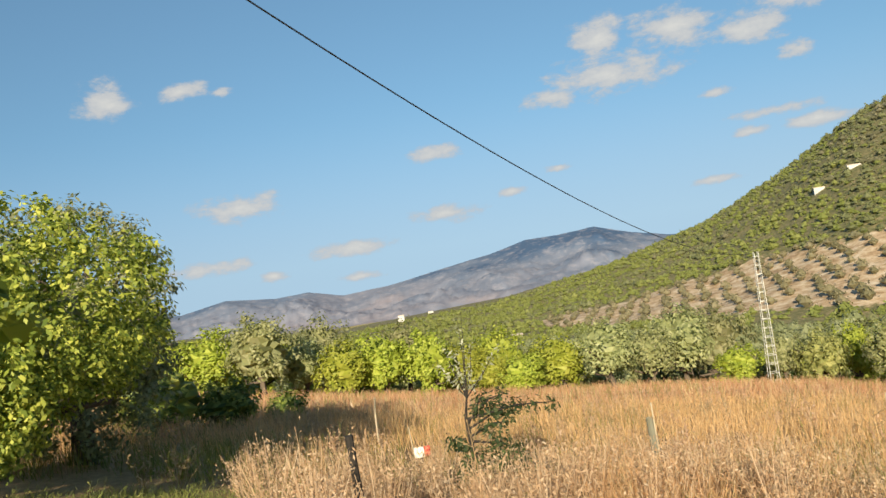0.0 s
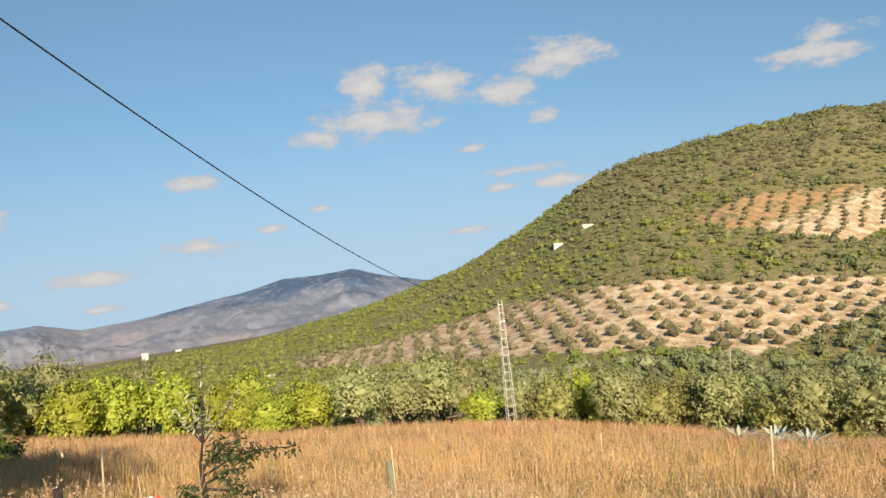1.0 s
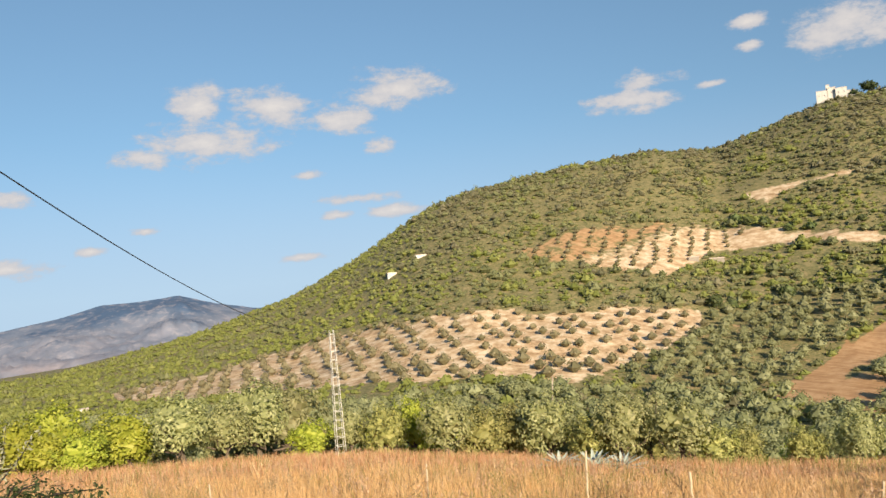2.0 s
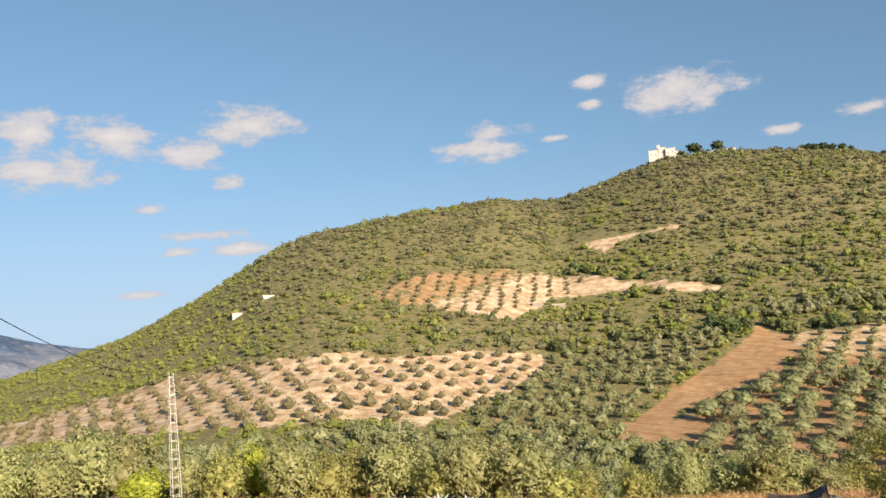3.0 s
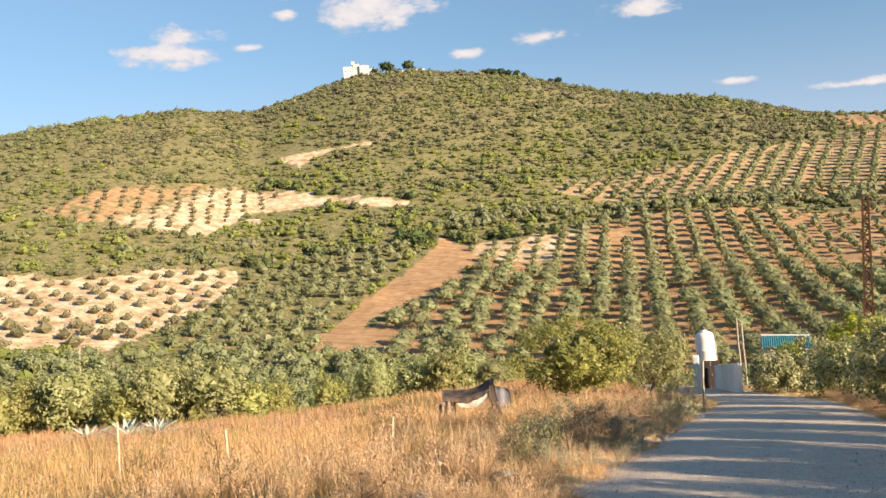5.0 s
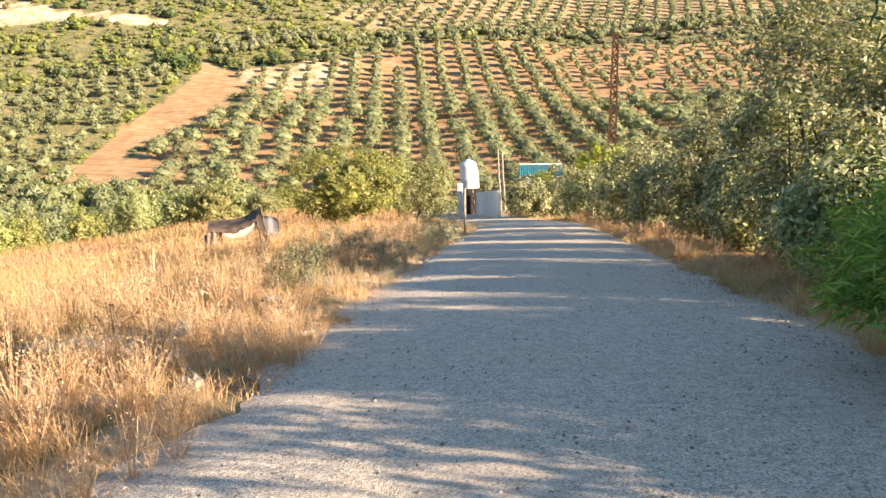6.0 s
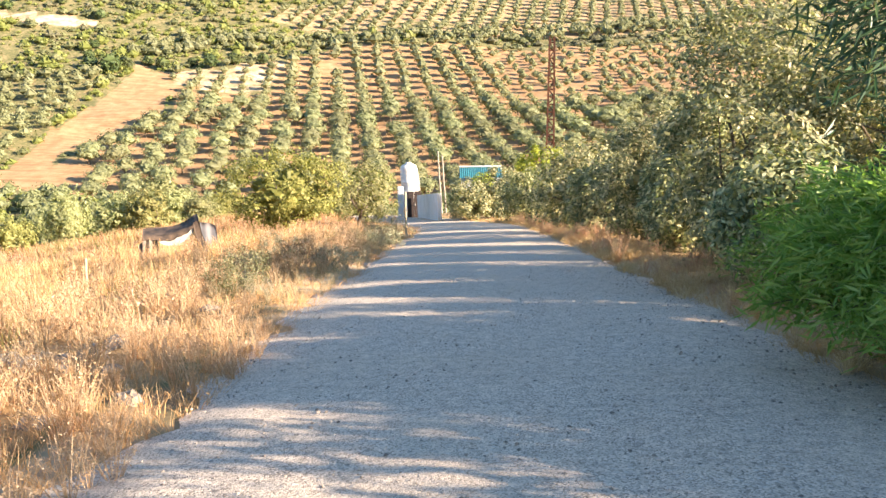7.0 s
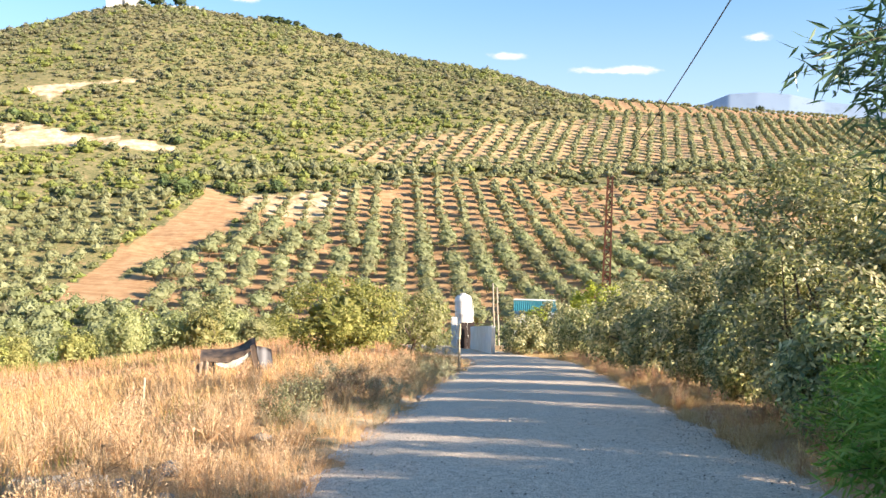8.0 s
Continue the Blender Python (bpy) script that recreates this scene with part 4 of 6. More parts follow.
def field_grass():
    near = [tuft(rng, 13, 0.46, 0.17, 0.008, 6) for _ in range(6)]
    mid = [tuft(rng, 9, 0.56, 0.24, 0.013, 4, joints=1) for _ in range(6)]
    far = [tuft(rng, 8, 0.6, 0.45, 0.026, 1, joints=1) for _ in range(6)]
    for nm, forms, n, r0, r1, lab in (("tall_grass", near, 4000, 2.2, 14, "tall dry golden grass with feathery seed heads"),
                                      ("field_grass", mid, 7800, 14, 31, "golden dry grass covering the sloping field"), ("far_grass", far, 9500, 31, 64, "dry straw-coloured grass at the lower end of the field")):
        x, y = scatter(rng, n, -116, -1.5, r0, r1)
        edge = -(x - road_mid(y) + road_half(y))
        patch = rough(x, y, 5.0, 6.0) + 0.6 * rough(x, y, 13.0, 2.0)
        ok = on_field(x, y, 0.85) & (np.hypot(x + 10.3, y + 4.75) > 3.7) & (np.hypot(x + 11.4, y - 1.5) > 0.9) & (rng.rand(len(x)) < np.clip((edge - 0.5) / 3.4, 0.05, 1.0) * np.clip(0.85 + 0.5 * patch, 0.35, 1))
        az, rad = np.degrees(np.arctan2(x, y)), np.hypot(x, y)
        ok &= rng.rand(len(x)) > 0.7 * smooth(4.0, 2.5, edge) * smooth(16, 11, y)
        ok &= rng.rand(len(x)) > 0.85 * smooth(-97.5, -100.5, az) * smooth(14, 11.5, rad)
        x, y, edge, patch = x[ok], y[ok], edge[ok], patch[ok]
        s = (0.8 + 0.4 * rng.rand(len(x)) + 0.25 * patch) * np.clip(0.3 + edge / 7, 0.35, 1.0)
        az, rad = np.degrees(np.arctan2(x, y)), np.hypot(x, y)
        s = s * (1 - 0.62 * smooth(11, 8, rad) * smooth(-72, -84, az)) * (1 - 0.6 * smooth(13, 10, rad) * smooth(-97, -101, az))
        lush = np.exp(-((x + 26) / 9) ** 2 - ((y - 41 - 0.1 * (x + 26)) / 2.6) ** 2)
        # darker green tufts stand in for shade where the tree's shadow falls
        shady = smooth(-92, -99, az) * smooth(20, 16, rad)
        tone = rough(x, y, 17.0, 9.0) + 0.5 * rng.normal(size=len(x)) + 1.1 * lush + 1.3 * shady
        warm = rough(x, y, 6.0, 4.0) + 0.5 * rng.normal(size=len(x))
        for sel, mat, prefix in (((tone <= 0.8) & (warm <= 0.45), M_DRY, ""), ((tone <= 0.8) & (warm > 0.45), M_RUSTGRASS, "rusty_"), (tone > 0.8, M_GREENGRASS, "green_")):
            if sel.sum():
                text = {"": lab, "rusty_": "browner patches of dry grass in the field", "green_": "greener tufts in the dry field"}[prefix]
                joined(prefix + nm, forms, x[sel], y[sel], ground_z(x[sel], y[sel]), s[sel], rng, mat, text, "grass")


field_grass()


def broom(rng, stems, height, spread, size):
    """A dried broom-like herb: many fine upright stems from one foot, set with small husks."""
    vs, fs = [], []
    for b in range(stems):
        a, q = rng.rand() * 6.283, math.sqrt(rng.rand())
        out = np.array([math.cos(a), math.sin(a), 0]) * spread * q
        h = height * (1.05 - 0.45 * q * q) * (0.7 + 0.35 * rng.rand())
        pts = [out * 0.12 + [0, 0, -0.03], out * 0.55 + [0, 0, h * 0.55], out + [0, 0, h] + rng.normal(size=3) * 0.05 * height]
        side = unit(np.cross(pts[2] - pts[0], rng.normal(size=3))) * 0.0042
        i = len(vs)
        for k, p in enumerate(pts):
            vs += [p - side * (1 - 0.3 * k), p + side * (1 - 0.3 * k)]
        fs += [(i, i + 1, i + 3, i + 2), (i + 2, i + 3, i + 5, i + 4)]
        for k in range(7):
            u = 0.45 + 0.55 * rng.rand()
            p = pts[1] + (pts[2] - pts[1]) * (u * 2 - 1) if u > 0.5 else pts[1]
            d = unit(rng.normal(size=3) * 0.8 + (pts[2] - pts[1]) / h) * size * (0.6 + 0.9 * rng.rand())
            w = unit(np.cross(d, rng.normal(size=3))) * size * 0.24
            i = len(vs)
            vs += [p, p + d * 0.5 - w, p + d, p + d * 0.5 + w]
            fs.append((i, i + 1, i + 2, i + 3))
    return np.array(vs), np.array(fs)


def verges():
    # low herbs and thin grass by the road, on both sides
    herbs = [herb(rng, 28, 0.55, 0.30, 0.028) for _ in range(5)]
    low = [tuft(rng, 16, 0.2, 0.15, 0.008, 5, bend=1.5, joints=2) for _ in range(5)]
    y = 0.6 + rng.rand(1900) ** 1.6 * 46
    side = np.abs(rng.normal(size=len(y)))
    x = road_mid(y) - road_half(y) + 0.12 * rough(0 * y, y, 2.1) - side * 1.0
    k = rough(x, y, 1.9, 2.0) + 0.35 * rng.normal(size=len(x)) > -0.05
    x, y = x[k], y[k]
    joined("verge_herbs", low, x, y, ground_z(x, y), 0.6 + 0.8 * rng.rand(len(x)), rng, M_DRY, "short dry grass along the road's edge", "grass")
    y = rng.rand(2100) * 46 + 3.0
    x = road_mid(y) + road_half(y) + 0.02 + 0.12 * rough(0 * y, y, 2.7) + np.abs(rng.normal(size=len(y))) * 0.7
    joined("verge_grass", low, x, y, ground_z(x, y), 0.45 + 0.75 * rng.rand(len(x)), rng, M_RUSTGRASS, "rusty dry grass under the roadside trees", "grass")
    brooms = [broom(rng, 42, 0.62, 0.34, 0.03) for _ in range(6)]
    for nm, n, mat, lo, hi, lab in (("dry_herbs", 270, M_HERB, 0.55, 1.15, "bushy dried golden herbs on the bank"), ("rusty_herbs", 55, M_BROWNHERB, 0.5, 0.95, "brown dried herbs among the golden ones"), ("straw_brooms", 80, M_PALEHERB, 0.55, 1.0, "pale straw-coloured broom herbs on the bank")):
        y = rng.rand(n) ** 1.5 * 26 + 3.0
        gap = 0.45 + rng.rand(n) ** 1.1 * 6.0
        x = road_mid(y) - road_half(y) - gap
        joined(nm, brooms, x, y, ground_z(x, y), (lo + (hi - lo) * rng.rand(n)) * np.clip(0.42 + gap / 2.6, 0.4, 1.0), rng, mat, lab, "herbs", 0.75 + 0.5 * rng.rand(n))
    y = 4.2 + rng.rand(95) ** 1.2 * 26
    x = road_mid(y) + road_half(y) - 0.05 + rng.rand(len(y)) * 0.7
    pick = rng.rand(len(y)) < 0.6
    for sel, mat, nm, lab in ((pick, M_PALEHERB, "shoulder_grass", "pale dry tufts on the shoulder of the track"), (~pick, M_RUSTGRASS, "shoulder_weeds", "rusty dry weeds on the shoulder of the track")):
        joined(nm, brooms, x[sel], y[sel], ground_z(x[sel], y[sel]), 0.3 + 0.45 * rng.rand(sel.sum()), rng, mat, lab, "herbs", 0.6 + 0.4 * rng.rand(sel.sum()))
    x, y = scatter(rng, 260, -113, -97, 6.5, 12.5)
    joined("shaded_grass", low, x, y, ground_z(x, y), 0.8 + 0.7 * rng.rand(len(x)), rng, M_GREENGRASS, "short green grass under the evergreen tree", "grass")
    wild = [broom(rng, 12, 0.72, 0.34, 0.06) for _ in range(6)]
    x, y = scatter(rng, 950, -108, -8, 10, 42)
    k = on_field(x, y, 1.5) & (rough(x, y, 7.0, 3.0) + 0.5 * rng.normal(size=len(x)) > 0.0)
    x, y = x[k], y[k]
    pick = rng.rand(len(x)) < 0.3
    joined("field_weeds", wild, x[pick], y[pick], ground_z(x[pick], y[pick]), 0.7 + 0.5 * rng.rand(pick.sum()), rng, M_BROWNHERB, "brown seeded weeds standing in the dry field", "herbs")
    joined("field_herbs", wild, x[~pick], y[~pick], ground_z(x[~pick], y[~pick]), 0.7 + 0.5 * rng.rand((~pick).sum()), rng, M_HERB, "pale seeded herbs standing in the dry field", "herbs")
    y = 4 + rng.rand(110) * 36
    x = road_mid(y) + road_half(y) + 0.15 + rng.rand(len(y)) * 1.3
    joined("shade_herbs", herbs, x, y, ground_z(x, y), 0.45 + 0.6 * rng.rand(len(x)), rng, M_HERB, "dry tangled weeds under the roadside trees", "herbs")
    y = 2.4 + rng.rand(70) * 7
    x = road_mid(y) - road_half(y) + 0.1 - rng.rand(len(y)) ** 1.3 * 1.8
    joined("edge_herbs", herbs, x, y, ground_z(x, y), 0.4 + 0.5 * rng.rand(len(x)), rng, M_HERB, "low dry herbs creeping over the gravel edge", "herbs")
    y = 12 + rng.rand(170) * 23
    x = road_mid(y) - road_half(y) - 0.1 - rng.rand(len(y)) ** 1.4 * 3.2
    joined("grey_herbs", herbs, x, y, ground_z(x, y), 0.4 + 0.45 * rng.rand(len(x)), rng, M_GREYHERB, "grey woolly herbs beside the road", "herbs")
    x, y = scatter(rng, 170, -98, -60, 4, 14)
    ok = on_field(x, y, 1.0)
    joined("straw_herbs", herbs, x[ok], y[ok], ground_z(x[ok], y[ok]), 0.7 + 0.6 * rng.rand(ok.sum()), rng, M_HERB, "dried weeds standing among the grass", "herbs")


verges()

# ---------------------------------------------------------------- trees by the road and at the field's upper side
def big_tree(name, seed, x, y, mats, radii, zc, clumps, per, clump_r, leaf, fork, trunk_r, label, category, cut=-0.85, inner=0.4, droop=0.1, branches=14, outward=0.5, core=0.0, group="", turn=0.0):
    me = tree_meshes(name, np.random.RandomState(seed), mats, 0, radii, zc, clumps, per, clump_r, leaf, fork, trunk_r, branches, droop, cut, inner, outward, 8, core)
    return plant_thing(name, me, at_ground(x, y, 1.0, turn), label, category, group)


big_tree("mastic_tree", 101, -10.55, -5.1, (M_MASTIC, M_BARK), (3.05, 3.05, 2.0), 1.8, 950, 62, 0.17, (0.075, 0.04), 0.9, 0.16, "broad glossy green evergreen tree standing low over the grass", "tree", -0.93, 0.6, core=0.56)
big_tree("olive_tree", 102, -16.4, -4.9, (M_GREYOLIVE, M_BARK), (2.4, 2.4, 2.25), 2.5, 380, 58, 0.28, (0.12, 0.05), 1.3, 0.22, "tall grey-green olive tree behind the evergreen", "olive tree", -0.97, 0.5, core=0.4)
for i, (x, y, r, h) in enumerate(((-25.4, -3.4, 1.0, 0.8), (-23.5, -4.9, 1.4, 1.1), (-31, -2.0, 0.8, 0.5))):
    big_tree("round_bush", 110 + i, x, y, (M_DARKLEAF, M_BARK), (r, r, h), h * 0.9, 40, 30, 0.3, (0.16, 0.09), 0.3, 0.06, "dark rounded bush in the tree's shade", "bush", -0.9, 0.5, core=0.75, group="dark bushes")

# those with x > 6 and y < 11 are unseen, added for road shade
OLIVES = ((5.15, 14.1, 1.75, 2.25, 2.15, 103), (7.5, 13.4, 1.9, 1.9, 2.0, 140), (4.9, 17.3, 1.0, 1.1, 1.05, 109), (4.75, 20.6, 1.3, 1.8, 1.65, 104), (7.4, 24.5, 1.9, 1.9, 1.9, 124), (4.4, 24.6, 1.25, 1.2, 1.1, 128), (4.3, 29.0, 1.75, 1.6, 1.45, 105), (4.4, 33.6, 1.5, 1.4, 1.2, 127), (5.6, 37.0, 2.0, 1.7, 1.8, 106), (3.3, 40.6, 1.6, 1.4, 1.25, 107),
          (0.5, 46.8, 1.3, 1.2, 1.15, 125), (4.6, 11.2, 1.0, 0.95, 0.9, 137), (2.0, 47.6, 1.3, 1.3, 1.2, 138), (2.6, 50.5, 1.7, 1.5, 1.6, 129), (6.4, 1.0, 1.9, 1.4, 1.6, 108), (6.5, 2.5, 0.8, 0.8, 0.9, 142), (7.4, 4.0, 1.6, 1.15, 1.3, 135), (6.8, 7.2, 1.6, 1.6, 1.65, 139), (7.4, 10.4, 1.2, 1.2, 1.3, 141), (8.6, 17.5, 2.0, 1.6, 1.9, 126))
for x, y, r, rz, zc, seed in OLIVES:
    big_tree("olive_tree", seed, x, y, (M_ROADOLIVE, M_BARK), (r, r, rz), zc, (120 if y < 8 else 260 if y < 15 else 190) if y < 24 else 110, 76 if 8 < y < 24 else 60 if y > 8 else 26, 0.30 if y < 24 else 0.34, (0.11, 0.046) if 8 < y < 24 else (0.16, 0.07), 0.9, 0.09,
             "silver-green olive tree with low branches, roadside row plus added shade trees", "olive tree", -0.97, 0.52, core=0.42 if x < 5.5 and y > 15 else 0.0, group="roadside olives", turn=seed)
big_tree("wild_olive", 130, -6.9, 31.2, (M_BRIGHTOLIVE, M_BARK), (2.5, 2.3, 1.75), 1.75, 190, 55, 0.34, (0.15, 0.055), 0.6, 0.1, "yellow-green wild olive bush at the field's corner", "bush", -0.95, 0.55, core=0.5)
big_tree("wild_olive", 131, -5.0, 38.8, (M_OLIVE, M_BARK), (1.9, 1.8, 1.6), 1.7, 100, 40, 0.34, (0.17, 0.065), 0.6, 0.1, "grey-green olive bush beside the gateway", "bush", -0.95, 0.45)
big_tree("carob_tree", 132, -6.2, 52.0, (M_DARKLEAF, M_BARK), (1.8, 1.8, 1.7), 1.9, 70, 36, 0.4, (0.2, 0.11), 0.7, 0.14, "dark carob tree shading the gateway", "tree", -0.9, 0.45)
big_tree("leafy_tree", 133, 4.9, 47.5, (M_BRIGHT, M_BARK), (1.5, 1.5, 1.5), 2.8, 70, 36, 0.36, (0.2, 0.11), 1.2, 0.12, "bright green young tree over the roadside hedge", "tree", -0.8, 0.4)
big_tree("leafy_tree", 134, 1.6, 58.0, (M_BRIGHT, M_BARK), (0.9, 0.9, 0.9), 2.2, 40, 30, 0.3, (0.2, 0.11), 1.2, 0.1, "small lime-green tree in front of the teal roof", "tree", -0.8, 0.4)


VERGE_BUSHES = ((-3.9, 13.6, 0.6, 0.5, 0), (-3.5, 16.4, 0.75, 0.45, 1), (-2.8, 17.6, 0.65, 0.35, 2), (-3.5, 20.4, 0.85, 0.55, 1), (-2.9, 22.6, 0.8, 0.55, 1), (-2.5, 24.8, 0.7, 0.45, 2), (-2.5, 28.2, 0.75, 0.55, 1), (-4.4, 18.2, 0.8, 0.5, 2), (-3.1, 32.0, 0.9, 0.7, 0))
for i, (x, y, r, h, k) in enumerate(VERGE_BUSHES):
    big_tree("verge_shrub", 150 + i, x, y, ((M_GREYOLIVE, M_BROWNHERB, M_SAGE)[k], M_BARK), (r, r, h), h * 0.8, 60, 42, 0.13, (0.05, 0.018), 0.1, 0.015,
             ("low dull green shrub on the road verge", "low brown dried shrub on the road verge", "low sage-grey shrub on the road verge")[k], "shrub", -0.7, 0.45, branches=6, group="verge shrubs")


def arching_shrub(name, seed, x, y, stems, label, leaf, per_stem, mat, whorl=0.05):
    """Long stems that rise and arch over, set with narrow leaves; a stem is (foot offset, top, end)."""
    rg = np.random.RandomState(seed)
    root = new(name)
    tv, vs = [], []
    for (fx, fy), (tx, ty, tz), (ex, ey, ez) in stems:
        p0, p1, p2 = Vector((fx, fy, -0.1)), Vector((tx, ty, tz)), Vector((ex, ey, ez))
        path = []
        for k in range(8):
            u = k / 7
            q = p0 * (1 - u) ** 2 + p1 * 2 * u * (1 - u) + p2 * u * u
            path.append((q, 0.016 * (1 - 0.85 * u)))
        tv.append(path)
        for k in range(per_stem):
            u = 0.12 + 0.88 * rg.rand() ** 0.8
            q = p0 * (1 - u) ** 2 + p1 * 2 * u * (1 - u) + p2 * u * u
            t = ((p1 - p0) * (1 - u) + (p2 - p1) * u).normalized()
            q = np.array(q) + rg.normal(size=3) * whorl
            a = unit(np.array(t) * 0.75 + unit(rg.normal(size=3)) * 0.8 + [0, 0, -0.1])
            s = unit(np.cross(a, rg.normal(size=3)))
            L, W = leaf[0] * (0.6 + 0.6 * rg.rand()), leaf[1] * 0.5
            fold = unit(np.cross(a, s)) * W * 0.4
            vs.append(np.array([q, q + a * L * 0.4 - s * W + fold, q + a * L, q + a * L * 0.4 + s * W + fold]))
    for path in tv:
        v, f = tubes([path], 4)
        part("stem", shared_mesh(name + "_stem", v, f, [M_BARK]), root)
    lv = np.vstack(vs)
    part("foliage", shared_mesh(name + "_foliage", lv.tolist(), np.arange(len(lv)).reshape(-1, 4).tolist(), [mat]), root)
    root.matrix_basis = at_ground(x, y)
    return tagged(root, label, "shrub")


def dome_stems(seed, n, radius, height):
    rg = np.random.RandomState(seed)
    out = []
    for k in range(n):
        a, r = rg.rand() * 6.283, radius * math.sqrt(rg.rand())
        h = height * math.sqrt(max(0.05, 1 - (r / radius) ** 2 * 0.9)) * (0.75 + 0.3 * rg.rand())
        c, s = math.cos(a), math.sin(a)
        out.append(((0.25 * c * r, 0.25 * s * r), (0.55 * c * r, 0.55 * s * r, h * 1.05), (c * r, s * r, h * (0.55 + 0.45 * rg.rand()))))
    return out


arching_shrub("oleander", 203, 4.5, 9.3, dome_stems(203, 80, 1.3, 1.8), "green oleander bush between the olives and the track", (0.13, 0.026), 110, M_OLEANDER, 0.09)
arching_shrub("oleander", 204, 3.75, 4.85, dome_stems(204, 110, 1.1, 1.35), "low green oleander bush spilling over the gravel edge", (0.16, 0.024), 150, M_OLEANDER, 0.08)
arching_shrub("oleander", 201, 3.95, 6.25, dome_stems(201, 200, 1.5, 1.75), "lush green oleander bush overhanging the road's edge", (0.17, 0.028), 190, M_OLEANDER, 0.09)
arching_shrub("oleander", 205, 4.5, 7.7, dome_stems(205, 55, 1.1, 2.8), "tall oleander in shaded green behind the low ones", (0.15, 0.024), 130, M_OLEANDER_SHADED, 0.09)
# ends of the overhanging twigs: bearing and elevation from the road's middle, degrees
OVERHANG = ((17.0, 6.6), (18.4, 7.4), (19.6, 6.0), (20.6, 4.4), (21.6, 3.2), (22.2, 1.6), (22.6, 0.0), (22.9, -1.6), (23.6, -3.6), (24.2, 2.4), (25.0, -0.5), (21.0, 8.2), (24.6, -5.5), (26.0, 4.5), (25.6, -3.2), (23.0, 5.2))


def overhang_stems(x, y, gz):
    out = []
    for k, (az, el) in enumerate(OVERHANG * 2):
        d = 4.55 + 0.22 * (k % 5) + 0.15 * (k // 16)
        e = (d * math.sin(radians(az)) - x, d * math.cos(radians(az)) - y, 1.66 + d * math.tan(radians(el)) - gz - 0.08 * (k // 16))
        out.append(((0.1 * k % 0.4, 0.07 * k % 0.3), (e[0] * 0.35, e[1] * 0.4, max(e[2] + 0.9, 3.2)), e))
    return out


# the dome of stems is out of view, added to shade the road
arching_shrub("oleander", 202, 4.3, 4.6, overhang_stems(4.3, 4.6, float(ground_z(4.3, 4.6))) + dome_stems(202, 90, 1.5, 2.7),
              "tall oleander with long arching branches of narrow leaves", (0.14, 0.021), 250, M_OLEANDER_SHADED, 0.085)


def sapling():
    root = new("olive_sapling")
    rg = np.random.RandomState(301)
    trunk = [[((0, 0, -0.1), 0.05), ((-0.02, -0.05, 0.5), 0.042), ((0.0, -0.08, 1.0), 0.024), ((0.02, -0.02, 1.35), 0.007), ((0.0, 0.06, 2.35), 0.003)]]
    dark = []
    for z, dy, dz, dx in ((0.75, 0.55, 0.12, 0.1), (0.85, 0.75, 0.18, -0.1), (0.95, 0.5, 0.28, 0.05), (0.7, 0.62, -0.2, 0.1), (0.98, 1.15, 0.05, 0.15), (0.55, -0.25, 0.2, 0.0), (0.9, 0.3, 0.35, -0.15)):
        e = (dx, -0.08 + dy, z + dz)
        trunk.append([((0, -0.07, z), 0.018), ((dx * 0.5, dy * 0.5, z + dz * 0.7 + 0.05), 0.011), (e, 0.004)])
        for u in (0.35, 0.55, 0.75, 0.95):
            dark.append((dx * u, -0.07 + (dy) * u, z + dz * u + rg.normal() * 0.04))
    top = []
    for dy, dz, dx in ((-0.28, 0.75, 0.1), (0.0, 1.0, 0.0), (0.14, 0.6, -0.1), (-0.12, 0.6, 0.05), (0.42, 0.55, 0.1), (-0.35, 0.45, 0.0)):
        e = (dx, dy, 1.3 + dz)
        trunk.append([((0, -0.03, 1.25), 0.010), ((dx * 0.6, dy * 0.6, 1.3 + dz * 0.5), 0.006), (e, 0.002)])
        for u in np.linspace(0.2, 1, 7):
            top.append((dx * u, dy * u, 1.27 + dz * u))
    for i, path in enumerate(trunk):
        v, f = tubes([path], 6)
        part("branch" if i else "trunk", shared_mesh("sapling_wood", v, f, [M_DARKBARK]), root)
    v, f = leaves(rg, dark, 50, 0.13, 0.07, 0.03)
    part("lower_leaves", shared_mesh("sapling_low", v.tolist(), f.tolist(), [M_PINE]), root)
    v, f = leaves(rg, top, 6, 0.06, 0.08, 0.026)
    part("top_leaves", shared_mesh("sapling_top", v.tolist(), f.tolist(), [M_PALELEAF]), root)
    root.matrix_basis = at_ground(-11.4, 1.6, 1.08)
    tagged(root, "young olive sapling with a crooked dark stem and airy top", "sapling")
    # a bush whose dark leaf colour also carries the shadow under the sapling
    big_tree("low_bush", 302, -10.7, 1.75, (M_HILLOAK, M_BARK), (0.75, 0.75, 0.34), 0.3, 70, 44, 0.16, (0.07, 0.035), 0.15, 0.02, "low green bush below the sapling, darkened as its shadow", "bush", -0.9, 0.4)


sapling()


# ---------------------------------------------------------------- posts, masts and cables
def box_mesh(name, size, mat, bevel=0.01, centre=(0, 0, 0), taper=1.0):
    bm = bmesh.new()
    bmesh.ops.create_cube(bm, size=1.0)
    for v in bm.verts:
        k = taper if v.co.z > 0 else 1.0
        v.co = Vector((v.co.x * size[0] * k + centre[0], v.co.y * size[1] * k + centre[1], v.co.z * size[2] + centre[2]))
    if bevel:
        bmesh.ops.bevel(bm, geom=bm.edges[:], offset=bevel, segments=1, affect="EDGES")
    me = bpy.data.meshes.new(name)
    bm.to_mesh(me)
    bm.free()
    me.materials.append(mat)
    return me


def height_to(x, y, el):
    """Height of a thing at x, y whose top stands at that elevation from the road."""
    return 1.62 + math.hypot(x, y) * math.tan(radians(el)) - float(ground_z(x, y))


